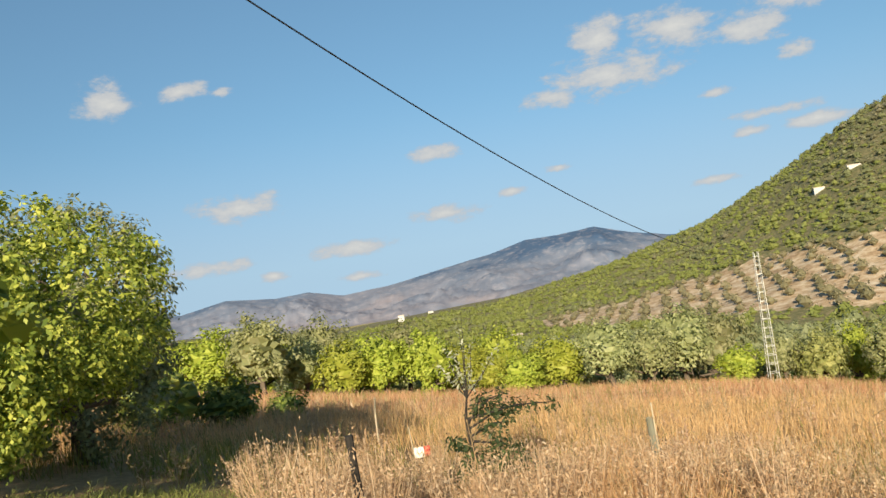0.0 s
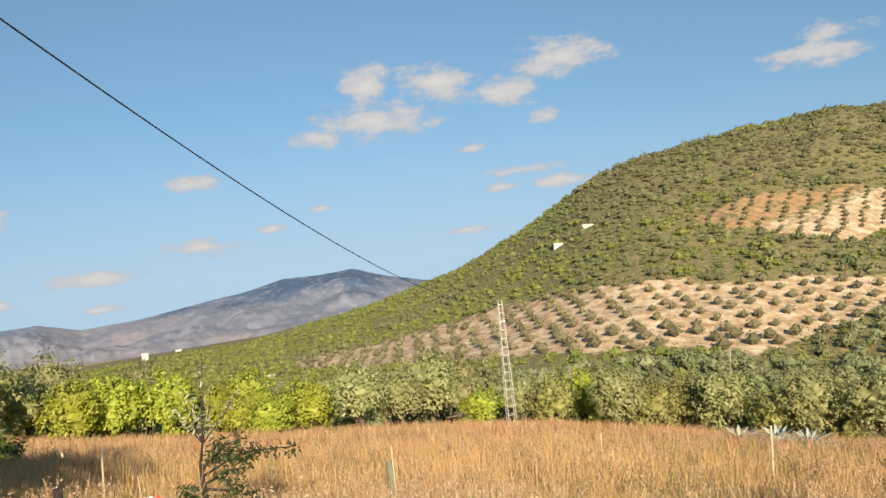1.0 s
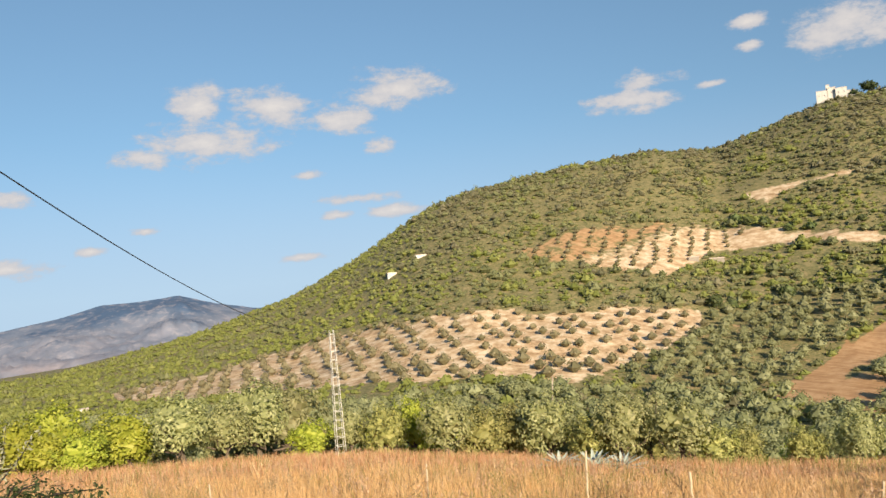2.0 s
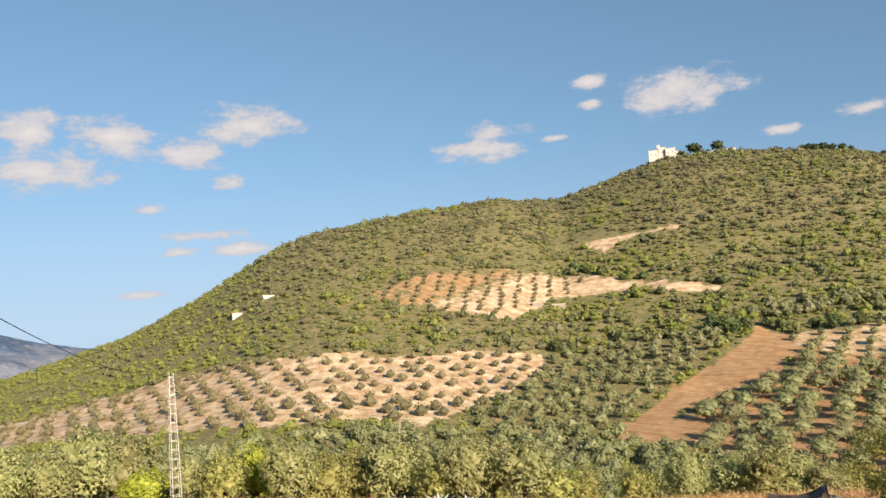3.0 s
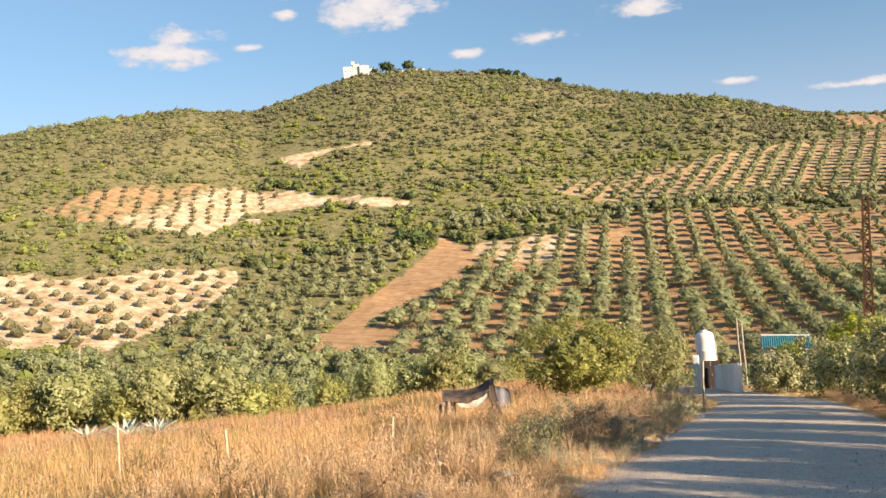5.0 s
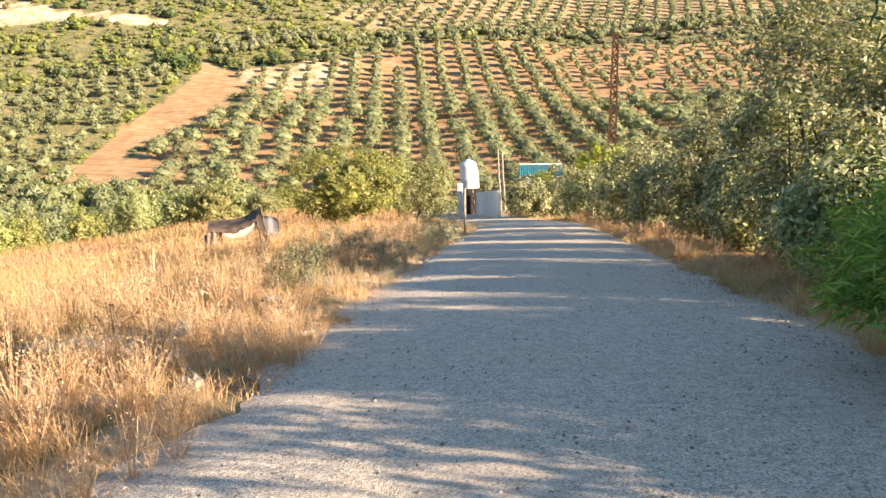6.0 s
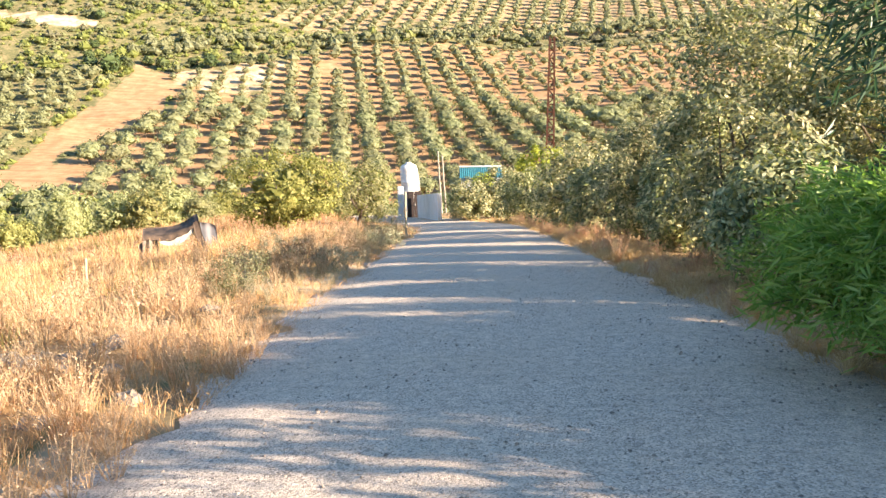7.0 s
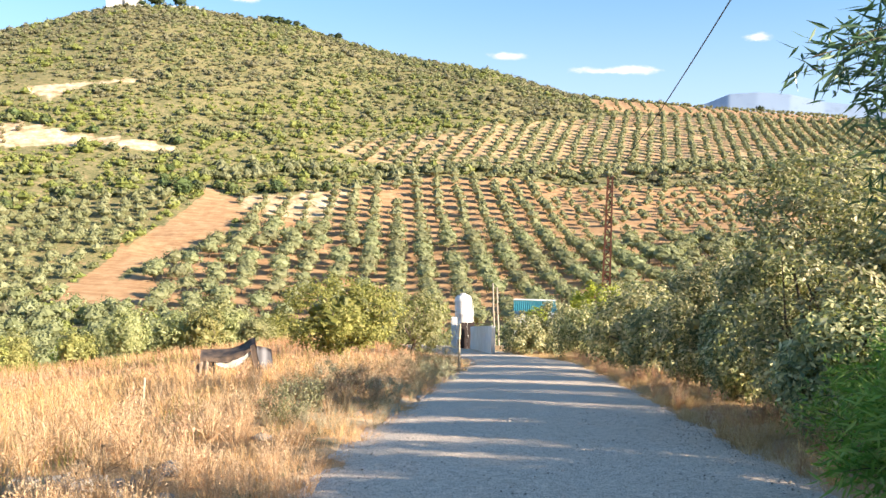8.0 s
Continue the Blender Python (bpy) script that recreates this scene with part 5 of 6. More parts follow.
def stick(name, x, y, height, r, lean, label, category, mat=M_WOODPOST, group="", knots_=5, seed=0):
    rg = np.random.RandomState(seed)
    path = [((lean[0] * k / knots_ + rg.normal() * r * 0.3, lean[1] * k / knots_ + rg.normal() * r * 0.3, -0.2 + (height + 0.2) * k / knots_), r * (1.05 - 0.15 * k / knots_)) for k in range(knots_ + 1)]
    v, f = tubes([path], 8)
    ob = new(name, shared_mesh(name, v, f, [mat]))
    ob.matrix_basis = at_ground(x, y)
    return tagged(ob, label, category, group)


stick("fence_post", -6.6, -0.12, height_to(-6.6, -0.12, -11.8), 0.034, (0.02, 0.0), "dark weathered wooden fence post in the grass", "post", M_DARKBARK, knots_=2, seed=1)
for i, (x, y, h, r) in enumerate(((-18.0, 0.55, -9.7, 0.022), (-14.8, 10.3, -13.2, 0.02), (-14.0, 14.4, -13.1, 0.03), (-12.1, 15.9, -14.7, 0.035), (-7.9, 16.2, -15.1, 0.03))):
    stick("wooden_stake", x, y, height_to(x, y, h), r, (0.03 * (-1) ** i, 0.05), "thin pale wooden stake standing in dry grass", "stake", M_STAKE, "stakes in the field", seed=2 + i)
stick("signpost", -2.25, 32.4, height_to(-2.25, 32.4, -12.3), 0.045, (0.0, 0.0), "slim pale post at the road's edge", "post", M_STAKE, seed=9)


def tree_guard():
    root = new("tree_guard")
    v, f = tubes([[((0, 0, -0.1), 0.075), ((0.0, -0.03, 0.45), 0.07), ((0.01, -0.06, 0.86), 0.06)]], 10)
    part("tube", shared_mesh("guard_tube", v, f[:-1], [M_GUARD]), root)
    v, f = tubes([[((0.08, 0, -0.1), 0.012), ((0.08, -0.03, 1.1), 0.012)]], 6)
    part("stake", shared_mesh("guard_stake", v, f, [M_STAKE]), root)
    root.matrix_basis = at_ground(-12.2, 4.5)
    tagged(root, "pale plastic tree guard round a young plant", "tree guard")


def marker():
    root = new("field_marker")
    v, f = tubes([[((0, 0, -0.1), 0.014), ((0, -0.02, 0.6), 0.013), ((0.0, -0.05, 1.1), 0.012)]], 6)
    part("stake", shared_mesh("marker_stake", v, f, [M_STAKE]), root)
    part("white_panel", box_mesh("white_panel", (0.02, 0.22, 0.24), M_WHITE, 0.004, (0.03, 0.10, 0.50)), root, "white plastic panel")
    part("red_panel", box_mesh("red_panel", (0.02, 0.13, 0.22), M_RED, 0.004, (0.03, 0.285, 0.51)), root, "red plastic panel")
    root.matrix_basis = at_ground(-13.9, 0.95, 0.75)
    tagged(root, "white and red plastic marker on a thin stake", "marker")


def lattice(name, x, y, top_z, w0, w1, step, bar, mat, label, sides=4, brace=False, category="mast"):
    """A tapering mast of upright legs with cross bars."""
    root = new(name)
    gz = float(ground_z(x, y))
    h = top_z - gz

    def half(z):
        return 0.5 * (w0 + (w1 - w0) * z / h)

    corners = ((-1, -1), (1, -1), (1, 1), (-1, 1)) if sides == 4 else ((-1, 0), (1, 0))
    for cx, cy in corners:
        p = [((cx * half(0), cy * half(0), -0.3), bar), ((cx * half(h / 2), cy * half(h / 2), h / 2), bar), ((cx * half(h), cy * half(h), h), bar)]
        v, f = tubes([p], 4)
        part("leg", shared_mesh(name + "_leg", v, f, [mat]), root)
    z, k = step * 0.5, 0
    while z < h:
        a = half(z)
        b = half(min(h, z + step))
        bars = []
        for i in range(len(corners)):
            if sides == 2 and i:
                break
            c, d = corners[i], corners[(i + 1) % len(corners)]
            bars.append([((c[0] * a, c[1] * a, z), bar * 0.75), ((d[0] * a, d[1] * a, z), bar * 0.75)])
            if brace:
                s, e = (c, d) if k % 2 else (d, c)
                bars.append([((s[0] * a, s[1] * a, z), bar * 0.6), ((e[0] * b, e[1] * b, min(h, z + step)), bar * 0.6)])
        for one in bars:
            v, f = tubes([one], 4)
            part("cross_bar", shared_mesh(name + "_bar", v, f, [mat]), root)
        z += step
        k += 1
    root.matrix_basis = Matrix.Translation((x, y, gz)) @ Matrix.Rotation(math.atan2(x, -y) + (0.0 if sides == 2 else 0.25), 4, "Z")
    return tagged(root, label, category)


lattice("lattice_mast", -50.7, 28.45, -2.01, 0.62, 0.26, 0.6, 0.024, M_GALV, "slender pale steel lattice mast rising from the valley trees")
lattice("rusty_pylon", 6.05, 55.0, -0.25, 0.58, 0.30, 0.5, 0.085, M_RUST, "rusty steel pylon of two braced channels", 2, True, "pylon")


def cable(name, a, b, sag, r, label):
    a, b = Vector(a), Vector(b)
    path = []
    for k in range(49):
        u = k / 48
        p = a.lerp(b, u)
        path.append(((p.x, p.y, p.z - sag * 4 * u * (1 - u)), r))
    v, f = tubes([path], 6)
    ob = new(name, shared_mesh(name, v, f, [M_CABLE]))
    return tagged(ob, label, "cable")


cable("overhead_cable", (-4.0, -7.78, 9.49), (-50.7, 28.45, -2.06), 2.2, 0.015, "black overhead cable running down to the lattice mast")
cable("overhead_cable", (3.0, -15.45, 12.52), (6.0, 54.9, -0.22), 1.37, 0.017, "thin black cable slung to the rusty pylon")
for dx in (0.0, 0.35):
    stick("wooden_pole", -1.6 + dx, 66.0, 5.2 - dx, 0.07, (-0.25, 0.0), "grey wooden pole behind the white wall", "pole", M_STAKE2, "twin poles", seed=15)
stick("dead_tree_trunk", -52.5, 50.5, 8.2, 0.07, (0.5, 0.3), "bare grey trunk of a dead tree", "dead tree", M_STAKE2, seed=18)


# ---------------------------------------------------------------- gateway, tank and sheds at the bottom of the road
def gateway():
    a, b = Vector((-1.25, 46.8, 0)), Vector((-3.1, 58.2, 0))
    d = (b - a)
    turn = math.atan2(d.y, d.x)
    root = new("boundary_wall")
    n = 3
    side = Vector((-d.y, d.x, 0)).normalized() * 0.11

    def wall_line(u):
        p = a.lerp(b, u)
        r = math.hypot(p.x, p.y)
        top = 1.62 + r * math.tan(radians(-12.45 - 0.12 * u))
        return p, min(float(ground_z(p.x, p.y)), top - 1.7) - 0.3, top

    for i in range(n):
        v = []
        for u in (i / n + 0.0006, (i + 1) / n - 0.0006):
            p, lo, hi = wall_line(u)
            for w in (-1, 1):
                v += [tuple(Vector((p.x, p.y, lo)) + side * w), tuple(Vector((p.x, p.y, hi)) + side * w)]
        part("wall_section", shared_mesh("wall_section", v, [(0, 1, 5, 4), (2, 6, 7, 3), (1, 3, 7, 5), (0, 2, 3, 1), (4, 5, 7, 6), (0, 4, 6, 2)], [M_WHITE]), root)
    tagged(root, "sloping whitewashed boundary wall beside the track", "wall")
    # tank on its plinth behind the wall
    tank = new("water_tank")
    x, y = -3.7, 60.3
    z = float(ground_z(x, y))
    prof = ((0.66, 0.0), (0.68, 0.15), (0.66, 0.75), (0.685, 0.8), (0.66, 0.85), (0.655, 1.55), (0.68, 1.6), (0.655, 1.65), (0.65, 2.35), (0.60, 2.55), (0.42, 2.68), (0.22, 2.72), (0.22, 2.8), (0.0, 2.82))
    v, f, k = [], [], 28
    for r, h in prof:
        v += [(r * math.cos(6.28319 * i / k), r * math.sin(6.28319 * i / k), h) for i in range(k)]
    for j in range(len(prof) - 1):
        f += [(j * k + i, j * k + (i + 1) % k, (j + 1) * k + (i + 1) % k, (j + 1) * k + i) for i in range(k)]
    me = shared_mesh("tank_body", v, f, [M_TANK])
    me.shade_smooth()
    body = part("tank_body", me, tank)
    body.matrix_basis = Matrix.Translation((0, 0, 0.95)) @ Matrix.Diagonal((1.0, 1.0, 1.17, 1.0))
    part("plinth", box_mesh("plinth", (1.7, 1.7, 1.2), M_WHITE, 0.03, (0, 0, 0.35)), tank, "whitewashed block plinth")
    pv, pf = tubes([[((0.72, -0.1, 1.2), 0.03), ((0.72, -0.1, 3.4), 0.03)]], 8)
    part("pipe", shared_mesh("tank_pipe", pv, pf, [M_GALV]), tank)
    tank.matrix_basis = Matrix.Translation((x, y, z)) @ Matrix.Rotation(radians(-3.0), 4, "Y")
    tagged(tank, "tall white cylindrical water tank on a plinth behind the wall", "water tank")
    gate = new("metal_gate")
    for x0, nm in ((-0.26, "left_leaf"), (0.26, "right_leaf")):
        leaf = part(nm, box_mesh("gate_leaf", (0.5, 0.05, 2.0), M_GATE, 0.01, (x0, 0, 1.04)), gate)
        for z0 in (0.3, 1.04, 1.8):
            part("rail", box_mesh("gate_rail", (0.46, 0.03, 0.07), M_GATE, 0.005, (x0, -0.042, z0)), leaf)
    part("handle", box_mesh("gate_handle", (0.05, 0.09, 0.12), M_GALV, 0.008, (0.06, -0.05, 1.05)), gate)
    gx, gy = -3.45, 58.5
    gate.matrix_basis = Matrix.Translation((gx, gy, float(ground_z(gx, gy)) - 0.03)) @ Matrix.Rotation(0.25, 4, "Z")
    tagged(gate, "dark brown sheet-metal gate beside the tank", "gate")
    px, py = -4.45, 58.8
    ob = new("gate_pillar", box_mesh("gate_pillar", (0.4, 0.4, 2.6), M_WHITE, 0.03, (0, 0, 1.1)))
    ob.matrix_basis = at_ground(px, py)
    tagged(ob, "whitewashed gate pillar at the end of the track", "pillar")


def teal_shed():
    root = new("teal_roofed_shed")
    w, dpt = 4.2, 3.6
    part("wall", box_mesh("shed_wall", (w - 0.3, dpt - 0.4, 3.6), M_WHITE, 0.02, (0, 0, 1.6)), root)
    v, f = [], []
    n = 45
    for i in range(n):
        x = -w / 2 + w * i / (n - 1)
        wave = 0.035 * (1 if i % 2 else -1)
        v += [(x, -dpt / 2 - 0.2, 3.95 + wave), (x, dpt / 2 + 0.1, 4.25 + wave)]
    for i in range(n - 1):
        f.append((2 * i, 2 * i + 2, 2 * i + 3, 2 * i + 1))
    part("roof", shared_mesh("shed_roof", v, f, [M_TEAL]), root, "teal corrugated sheet roof")
    part("ridge_cap", box_mesh("ridge_cap", (w, 0.14, 0.12), M_WHITE, 0.01, (0, dpt / 2 + 0.1, 4.35)), root, "pale ridge cap")
    part("window", box_mesh("shed_window", (0.8, 0.06, 0.6), M_DARKGLASS, 0.01, (0.8, -dpt / 2 + 0.19, 2.4)), root)
    x, y = 1.95, 80.0
    z = 1.62 - 80 * math.tan(radians(10.55)) - 4.6
    gz = float(ground_z(x, y))
    root.matrix_basis = Matrix.Translation((x, y, min(z, gz)))
    tagged(root, "small white shed with a teal corrugated roof", "shed")


# ---------------------------------------------------------------- houses on the hill
def house(name, x, y, turn, blocks, label, wall_mat=None, glazed=True):
    """White-walled blocks with low roofs; a block is (x, y, width, depth, height)."""
    root = new(name)
    c, s, base = math.cos(turn), math.sin(turn), float(ground_z(x, y))
    for bx, by, w, d, h in blocks:
        dz = float(ground_z(x + c * bx - s * by, y + s * bx + c * by)) - base
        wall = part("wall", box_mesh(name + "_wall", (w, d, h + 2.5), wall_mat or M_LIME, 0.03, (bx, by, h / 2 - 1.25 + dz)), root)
        part("roof", box_mesh(name + "_roof", (w + 0.3, d + 0.3, 0.3), M_ROOF, 0.03, (bx, by, h + 0.15 + dz)), root)
        k = max(1, int(w // 3.2)) if glazed else 0
        for i in range(k):
            wx = bx - w / 2 + w * (i + 0.5) / k
            part("window", box_mesh(name + "_window", (0.6, 0.08, 0.8), M_DARKGLASS, 0.01, (wx, by - d / 2 - 0.02, h * 0.6 + dz)), wall)
    root.matrix_basis = at_ground(x, y, 1.0, turn)
    return tagged(root, label, "house")


def pine(x, y, s, seed, label, group="ridge pines"):
    me = tree_meshes("stone_pine", np.random.RandomState(seed), (M_PINE, M_BARK), 0, (3.6, 3.6, 2.4), 4.6, 50, 16, 0.8, (0.7, 0.5), 2.4, 0.3, 8, 0.0, -0.6, 0.4, 0.6, 6, 0.75, False)
    plant_thing("stone_pine", me, at_ground(x, y, s, 0.0, -1.3 * s), label, "pine tree", group)


def polar(az, r):
    return r * math.sin(radians(az)), r * math.cos(radians(az))


def cloth(name, point, nu, nv, mat, parent, label):
    """A sheet of cloth over a grid of (u, v), two skins a finger's width apart, closed along its rim."""
    v, f = [], []
    for layer in (0.0, 0.014):
        for i in range(nu + 1):
            for j in range(nv + 1):
                x, y, z = point(i / nu, j / nv)
                v.append((x, y + layer, z - layer * 0.5))
    k, m = nv + 1, (nu + 1) * (nv + 1)
    for i in range(nu):
        for j in range(nv):
            a = i * k + j
            f += [(a, a + k, a + k + 1, a + 1), (m + a, m + a + 1, m + a + k + 1, m + a + k)]
    rim = [i * k for i in range(nu + 1)] + [nu * k + j for j in range(1, nv + 1)] + [i * k + nv for i in range(nu - 1, -1, -1)] + [j for j in range(nv - 1, 0, -1)]
    f += [(a, b, m + b, m + a) for a, b in zip(rim, rim[1:] + rim[:1])]
    me = shared_mesh(name, v, f, [mat])
    me.shade_smooth()
    return part(name, me, parent, label)


def draped_shelter():
    """A low frame of stakes in the field with dark and white sheets thrown over it."""
    root = new("draped_shelter")
    rg = np.random.RandomState(88)

    def top(x):
        return 1.12 + 0.12 * x + 0.10 * smooth(1.35, 1.72, x) - 0.12 * math.sin(math.pi * min(1, x / 1.7)) ** 2

    for x in (0.42, 1.66):
        for y in (-0.45, 0.5):
            v, f = tubes([[((x + 0.02, y, -0.2), 0.022), ((x, y, 0.6), 0.02), ((x, y, float(top(x)) - 0.02), 0.018)]], 6)
            part("stake", shared_mesh("shelter_stake", v, f, [M_DARKBARK]), root)
    for y in (-0.45, 0.5):
        v, f = tubes([[((0.05 + 0.41 * k, y, float(top(0.05 + 0.41 * k)) - 0.02), 0.014) for k in range(5)]], 6)
        part("rail", shared_mesh("shelter_rail", v, f, [M_DARKBARK]), root)
    fold = rg.rand(40) * 0.05

    def roof(u, w):
        x = 0.02 + 1.74 * u
        y = -0.52 + 1.1 * max(0.0, (w - 0.3) / 0.7)
        drop = max(0.0, 0.3 - w) / 0.3
        return x, y - 0.02 * drop, float(top(x)) - drop * (0.09 + 0.04 * math.sin(math.pi * u) + fold[int(u * 20)]) + 0.015 * math.sin(9 * u + 5 * w)

    cloth("roof_sheet", roof, 24, 9, M_TARP, root, "faded dark brown sheet thrown over the frame")

    def valance(u, w):
        x = 0.45 + 1.2 * u
        return x, -0.47 - 0.02 * math.sin(14 * u) * w, float(top(x)) - 0.07 - w * (0.10 + 0.24 * math.sin(math.pi * u) ** 0.8)

    cloth("white_sheet", valance, 16, 4, M_SHEET, root, "sagging white sheet under the roof")

    def end(u, w):
        x = 1.74 + 0.5 * u + 0.12 * w * u
        return x, -0.5 - 0.06 * u + 0.02 * math.sin(11 * u + 2 * w), float(top(1.74)) - 0.02 - 0.13 * u * u - w * (1.28 - 0.1 * u)

    cloth("end_sheet", end, 10, 8, M_SHEET_SHADED, root, "pale sheet hanging to the ground, greyed as if shaded")

    def band(u, w):
        x = 1.58 + 0.2 * u + 0.22 * w * w
        return x, -0.54 + 0.01 * math.sin(12 * u), float(top(1.7)) + 0.05 - 0.09 * abs(u - 0.5) - w * 0.95

    cloth("dark_band", band, 4, 8, M_TARP, root, "dark strip hanging at the corner")

    def rag(u, w):
        x = -0.12 + 0.52 * u - 0.08 * (1 - u) * w
        return x, -0.5 + 0.05 * math.sin(16 * u + 2 * w), float(top(0.2)) - 0.03 - 0.25 * (1 - u) ** 2 - w * (0.85 - 0.45 * u)

    cloth("bunched_cloth", rag, 12, 7, M_RAG, root, "bunched grey-brown cloth at the low end")
    root.matrix_basis = at_ground(-9.15, 22.5, 0.9, radians(20))
    tagged(root, "low stake frame draped with dark and white sheets", "shelter")


M_TARP = surface("faded_dark_cloth", (0.035, 0.028, 0.027), (0.125, 0.085, 0.06), 4.0, 0.9, 30, 0.004)
M_SHEET = surface("white_cloth", (0.50, 0.47, 0.43), (0.40, 0.37, 0.33), 2.0, 0.9, 20, 0.003)
# the end sheet's shade is put into this greyer cloth colour
M_SHEET_SHADED = surface("shaded_pale_cloth", (0.25, 0.245, 0.26), (0.19, 0.185, 0.20), 2.0, 0.9, 20, 0.003)
M_RAG = surface("grey_brown_cloth", (0.30, 0.24, 0.19), (0.13, 0.10, 0.085), 5.0, 0.95, 30, 0.006)
draped_shelter()
gateway()
teal_shed()
tree_guard()
marker()
hx, hy = polar(-26.1, 632)
house("summit_house", hx, hy, radians(26), ((-7.5, 0, 7, 7, 8.0), (-1.2, 2, 5, 6, 8.6), (4.8, 1, 7, 8, 7.2), (-3.5, 2.5, 2.4, 3, 11.0), (11.0, 2, 5, 6, 4.2)), "large white house with terraces on the summit")
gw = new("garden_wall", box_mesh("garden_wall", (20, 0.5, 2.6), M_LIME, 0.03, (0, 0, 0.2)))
gx, gy = polar(-22.4, 634)
gw.matrix_basis = at_ground(gx, gy, 1.0, radians(22.4))
tagged(gw, "long low white garden wall on the summit", "wall")
hx, hy = polar(-56.1, 395)
house("hillside_house", hx, hy, radians(62), ((-0.5, -2, 4.4, 5, 1.1), (14.0, -7, 6.0, 3, 0.6)), "low white farmhouse with outbuildings among hillside scrub", None, False)
hx, hy = polar(-84.7, 655)
house("white_cottage", hx, hy, radians(80), ((0, 0, 5.0, 5, 5.6),), "square white cottage in the far olive groves")
hx, hy = polar(-82.6, 700)
house("far_farmhouse", hx, hy, radians(80), ((0, 0, 4.5, 4, 1.4),), "low pale farmhouse far across the groves", None, False)
hx, hy = polar(-34.0, 350)
house("grey_barn", hx, hy, radians(34), ((0, 0, 5.5, 4, 1.5), (-9, 1, 4, 4, 1.0)), "low grey barn beside the upper pale field", M_STONE, False)
hx, hy = polar(-76.9, 300)
house("white_shelter", hx, hy, radians(76), ((0, 0, 4.0, 3, 1.3),), "small white shelter among the valley olives", None, False)
for i, (az, r, s) in enumerate(((-24.1, 634, 1.6), (-22.6, 634, 1.45), (-25.0, 632, 0.9), (-17.5, 630, 0.8), (-17.1, 630, 1.0), (-16.7, 630, 0.9), (-16.3, 630, 1.05), (-15.8, 628, 0.9), (-15.2, 628, 0.85), (-14.7, 628, 0.7), (-12.4, 620, 0.95), (-12.9, 620, 0.6), (-18.8, 636, 0.55), (15.7, 612, 0.8))):
    px, py = polar(az, r)
    pine(px, py, s, 400 + i, "dark stone pine standing on the skyline")


# ---------------------------------------------------------------- agave, weeds and stones
def agave(x, y, s, seed):
    rg = np.random.RandomState(seed)
    root = new("agave")
    for k in range(26):
        a = k * 2.4
        tilt = 0.35 + 1.05 * (k / 26) + rg.normal() * 0.06
        L = 1.45 + 0.4 * rg.rand()
        v, f = [], []
        for j in range(7):
            u = j / 6
            r = L * (math.sin(tilt) * u + 0.10 * u * u)
            z = L * (math.cos(tilt) * u - 0.16 * u * u) + 0.05
            w = 0.11 * (1 - u) ** 0.6 * (0.6 + 0.8 * min(1, u * 3)) + 0.004
            th = 0.035 * (1 - u)
            c, s_ = math.cos(a), math.sin(a)
            for e, dz in ((-w, 0.05 * w * 8), (0, -th), (w, 0.05 * w * 8)):
                v.append((c * r - s_ * e, s_ * r + c * e, z + dz))
        for j in range(6):
            f += [(j * 3, j * 3 + 1, j * 3 + 4, j * 3 + 3), (j * 3 + 1, j * 3 + 2, j * 3 + 5, j * 3 + 4)]
        part("agave_leaf", shared_mesh("agave_leaf", v, f, [M_AGAVE]), root)
    root.matrix_basis = at_ground(x, y, s, 0.0, 0.0, 0.66 * s)
    tagged(root, "large grey-green agave rosette at the field's edge", "agave", "agaves")


for i, (x, y, s) in enumerate(((-31.0, 32.8, 1.1), (-29.7, 33.6, 0.95), (-32.3, 31.5, 0.9), (-30.3, 32.2, 0.7))):
    agave(x, y, s, 50 + i)


def thistle(x, y, h, seed):
    """A dry branching weed with dark seed heads."""
    rg = np.random.RandomState(seed)
    root = new("dry_thistle")
    stems, heads = [[((0, 0, -0.05), 0.006), ((0.02, 0.02, h * 0.5), 0.005), ((0.03, -0.02, h), 0.003)]], []
    for k in range(9):
        z = h * (0.35 + 0.6 * rg.rand())
        a = rg.rand() * 6.283
        l = h * (0.18 + 0.25 * rg.rand())
        e = (l * math.cos(a), l * math.sin(a), z + l * 0.8)
        stems.append([((0.02, 0.0, z), 0.004), ((e[0] * 0.6, e[1] * 0.6, z + l * 0.35), 0.003), (e, 0.002)])
        heads.append(e)
    heads.append((0.03, -0.02, h))
    for i, path in enumerate(stems):
        v, f = tubes([path], 5)
        part("twig" if i else "stem", shared_mesh("thistle_stem", v, f, [M_WEED]), root)
    hv, hf = lump(rg, (0.011, 0.011, 0.015), 0.0, 4, 7)
    head = shared_mesh("thistle_head", hv.tolist(), hf.tolist(), [M_WEED])
    for e in heads:
        part("seed_head", head, root).matrix_basis = Matrix.Translation(e)
    root.matrix_basis = at_ground(x, y, 1.0, rg.rand() * 6)
    tagged(root, "dry brown thistle with dark seed heads", "thistle", "thistles")


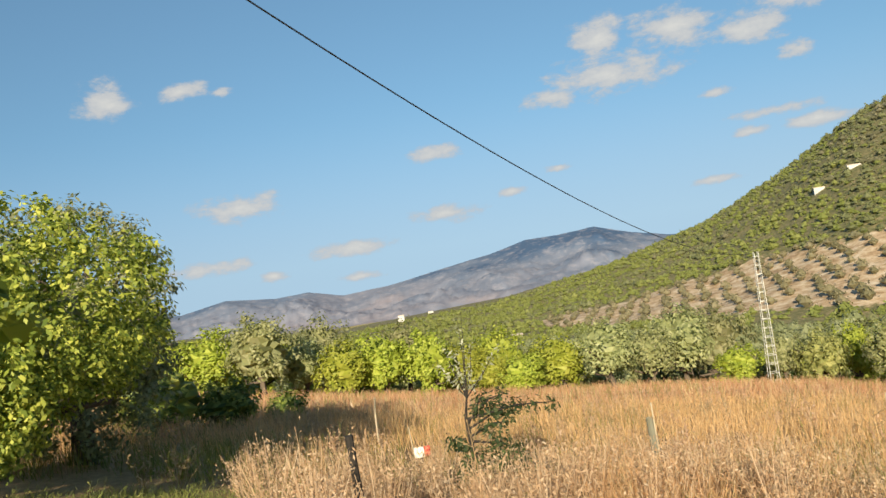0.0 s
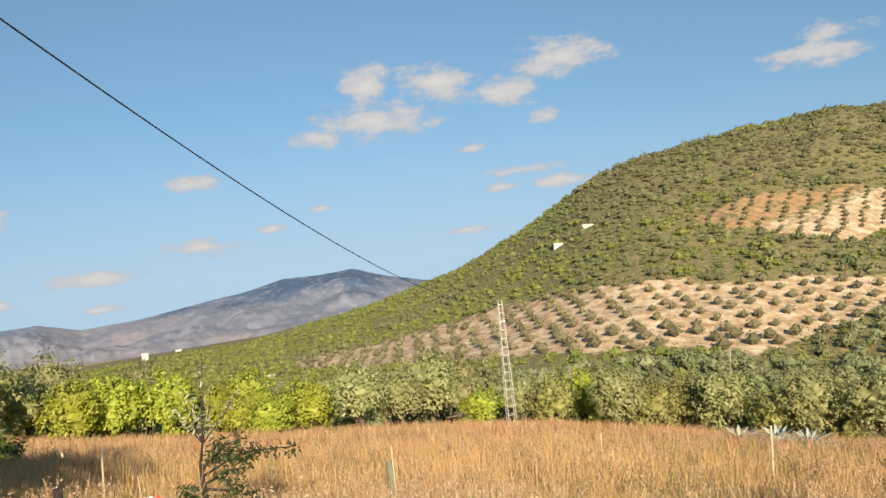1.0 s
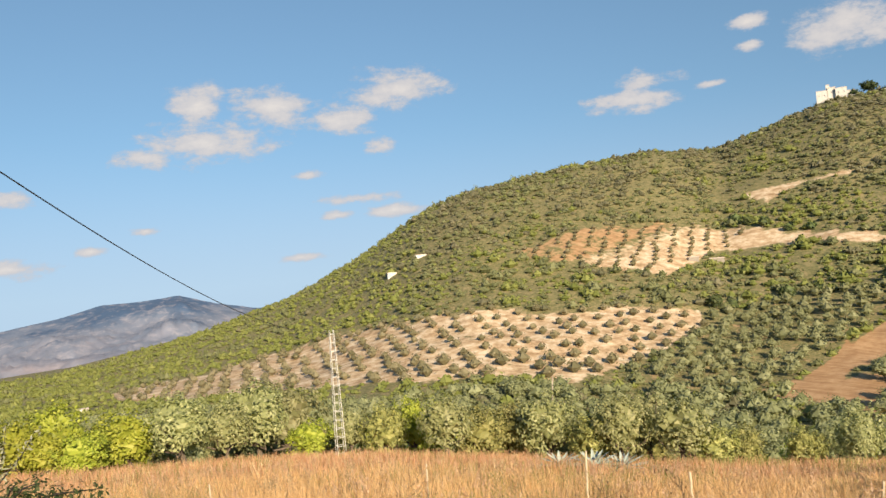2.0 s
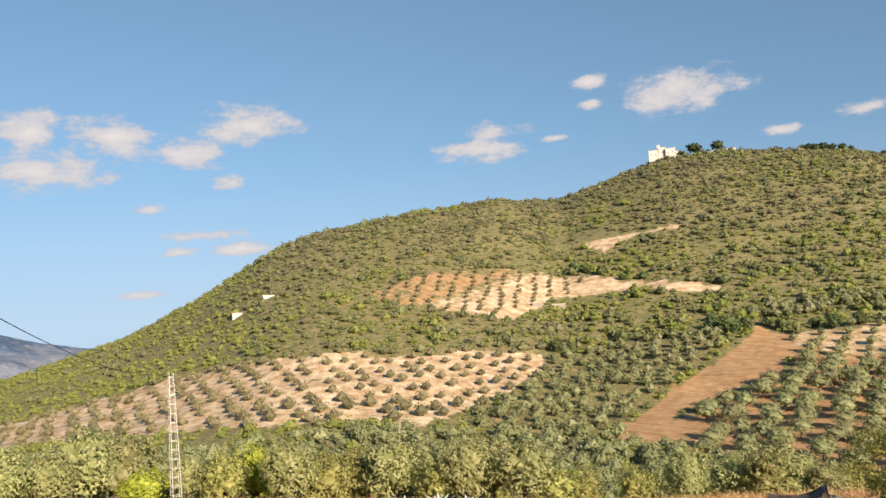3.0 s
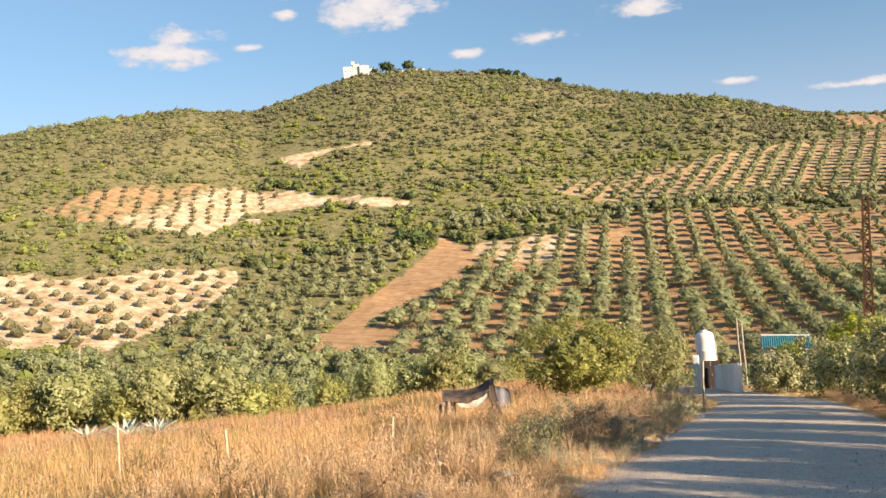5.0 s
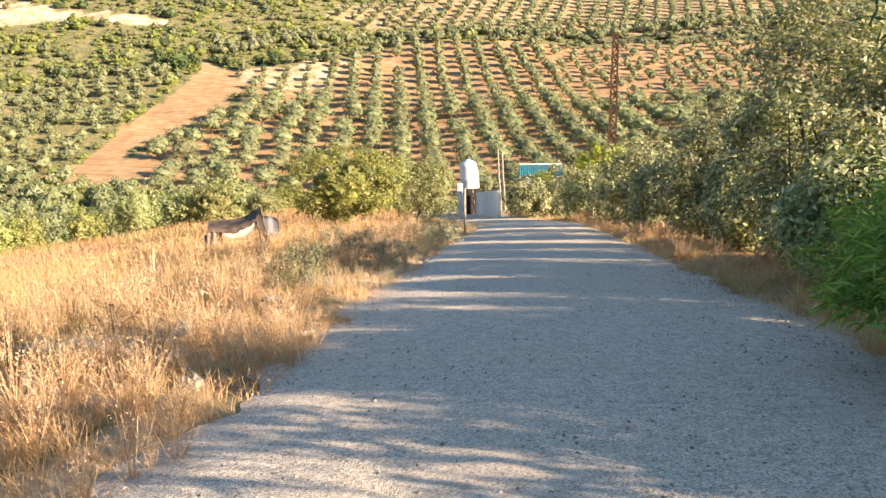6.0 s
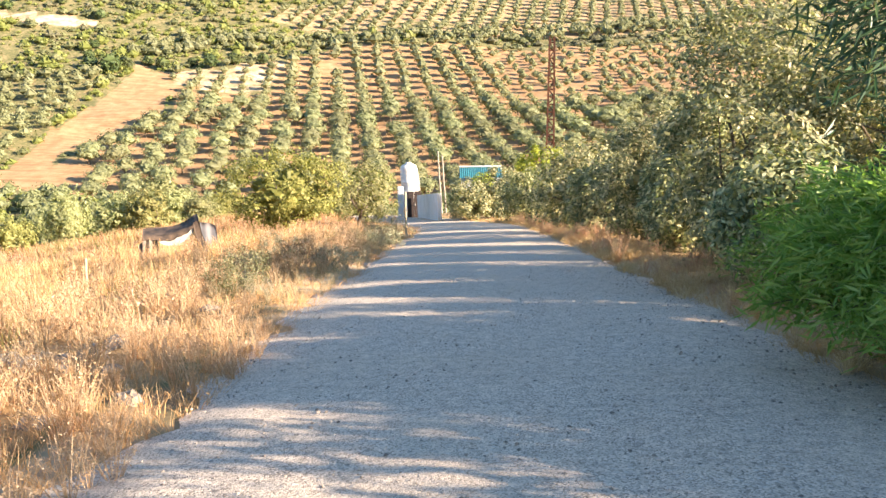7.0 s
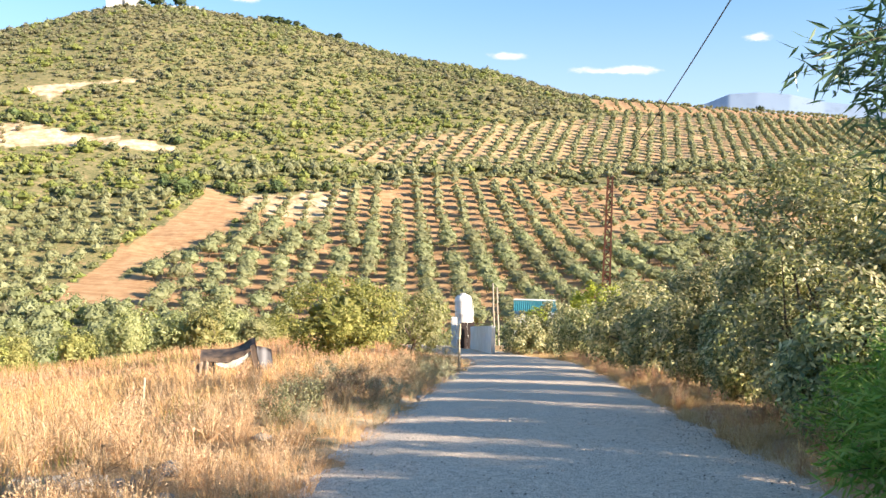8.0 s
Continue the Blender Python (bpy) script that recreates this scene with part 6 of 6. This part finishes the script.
for i, (x, y, h) in enumerate(((-7.6, 8.1, 1.15), (-7.1, 7.4, 0.9), (-8.4, 7.2, 0.95), (-9.0, 5.9, 1.0), (-8.9, 6.3, 0.8), (-6.3, 8.9, 1.0), (-5.2, 9.3, 0.9), (-9.6, 3.2, 0.85), (-6.0, 7.6, 1.0), (-4.1, 5.4, 0.75), (-3.6, 6.6, 0.7), (-7.8, 1.0, 0.9))):
    thistle(x, y, h, 500 + i)


def stones():
    rg = np.random.RandomState(91)
    for i in range(11):
        y = 5.5 + 10 * rg.rand()
        x = float(road_mid(y) - road_half(y)) - 0.5 - 2.4 * rg.rand()
        v, f = lump(rg, (0.09 + 0.1 * rg.rand(), 0.08 + 0.07 * rg.rand(), 0.05 + 0.05 * rg.rand()), 0.01, 5, 8)
        ob = new("field_stone", shared_mesh("field_stone", v.tolist(), f.tolist(), [M_STONE]))
        ob.matrix_basis = at_ground(x, y, 1.0, rg.rand() * 6)
        tagged(ob, "pale rough field stone lying on the verge", "stone", "verge stones")
    for i in range(13):
        x, y = -4.9 + 0.6 * rg.normal(), 8.1 + 0.35 * rg.normal()
        s = 0.7 + 0.8 * rg.rand()
        v, f = lump(rg, (0.15 * s, 0.13 * s, 0.09 * s), 0.03, 5, 8)
        ob = new("field_stone", shared_mesh("field_stone", v.tolist(), f.tolist(), [M_STONE]))
        ob.matrix_basis = at_ground(x, y, 1.0, rg.rand() * 6)
        tagged(ob, "grey cleared stone half hidden in dry grass", "stone", "cleared stones")
    forms = [lump(rg, (0.5, 0.4, 0.28), 0.1, 2, 6) for _ in range(8)]
    y = 1.5 + 15 * rg.rand(7500) ** 1.4
    u = rg.rand(7500) ** 0.8 * 2 - 1
    u = np.sign(u) * np.abs(u) ** 0.75
    x = road_mid(y) + u * road_half(y) * 0.99
    z = road_z(x, y) + 0.035 * (1 - u * u) - 0.002
    s = 0.012 + 0.03 * rg.rand(7500) ** 3
    joined("loose_gravel", forms, x, y, z, s, rg, M_CHIP, "loose grey gravel scattered over the track", "gravel")


stones()
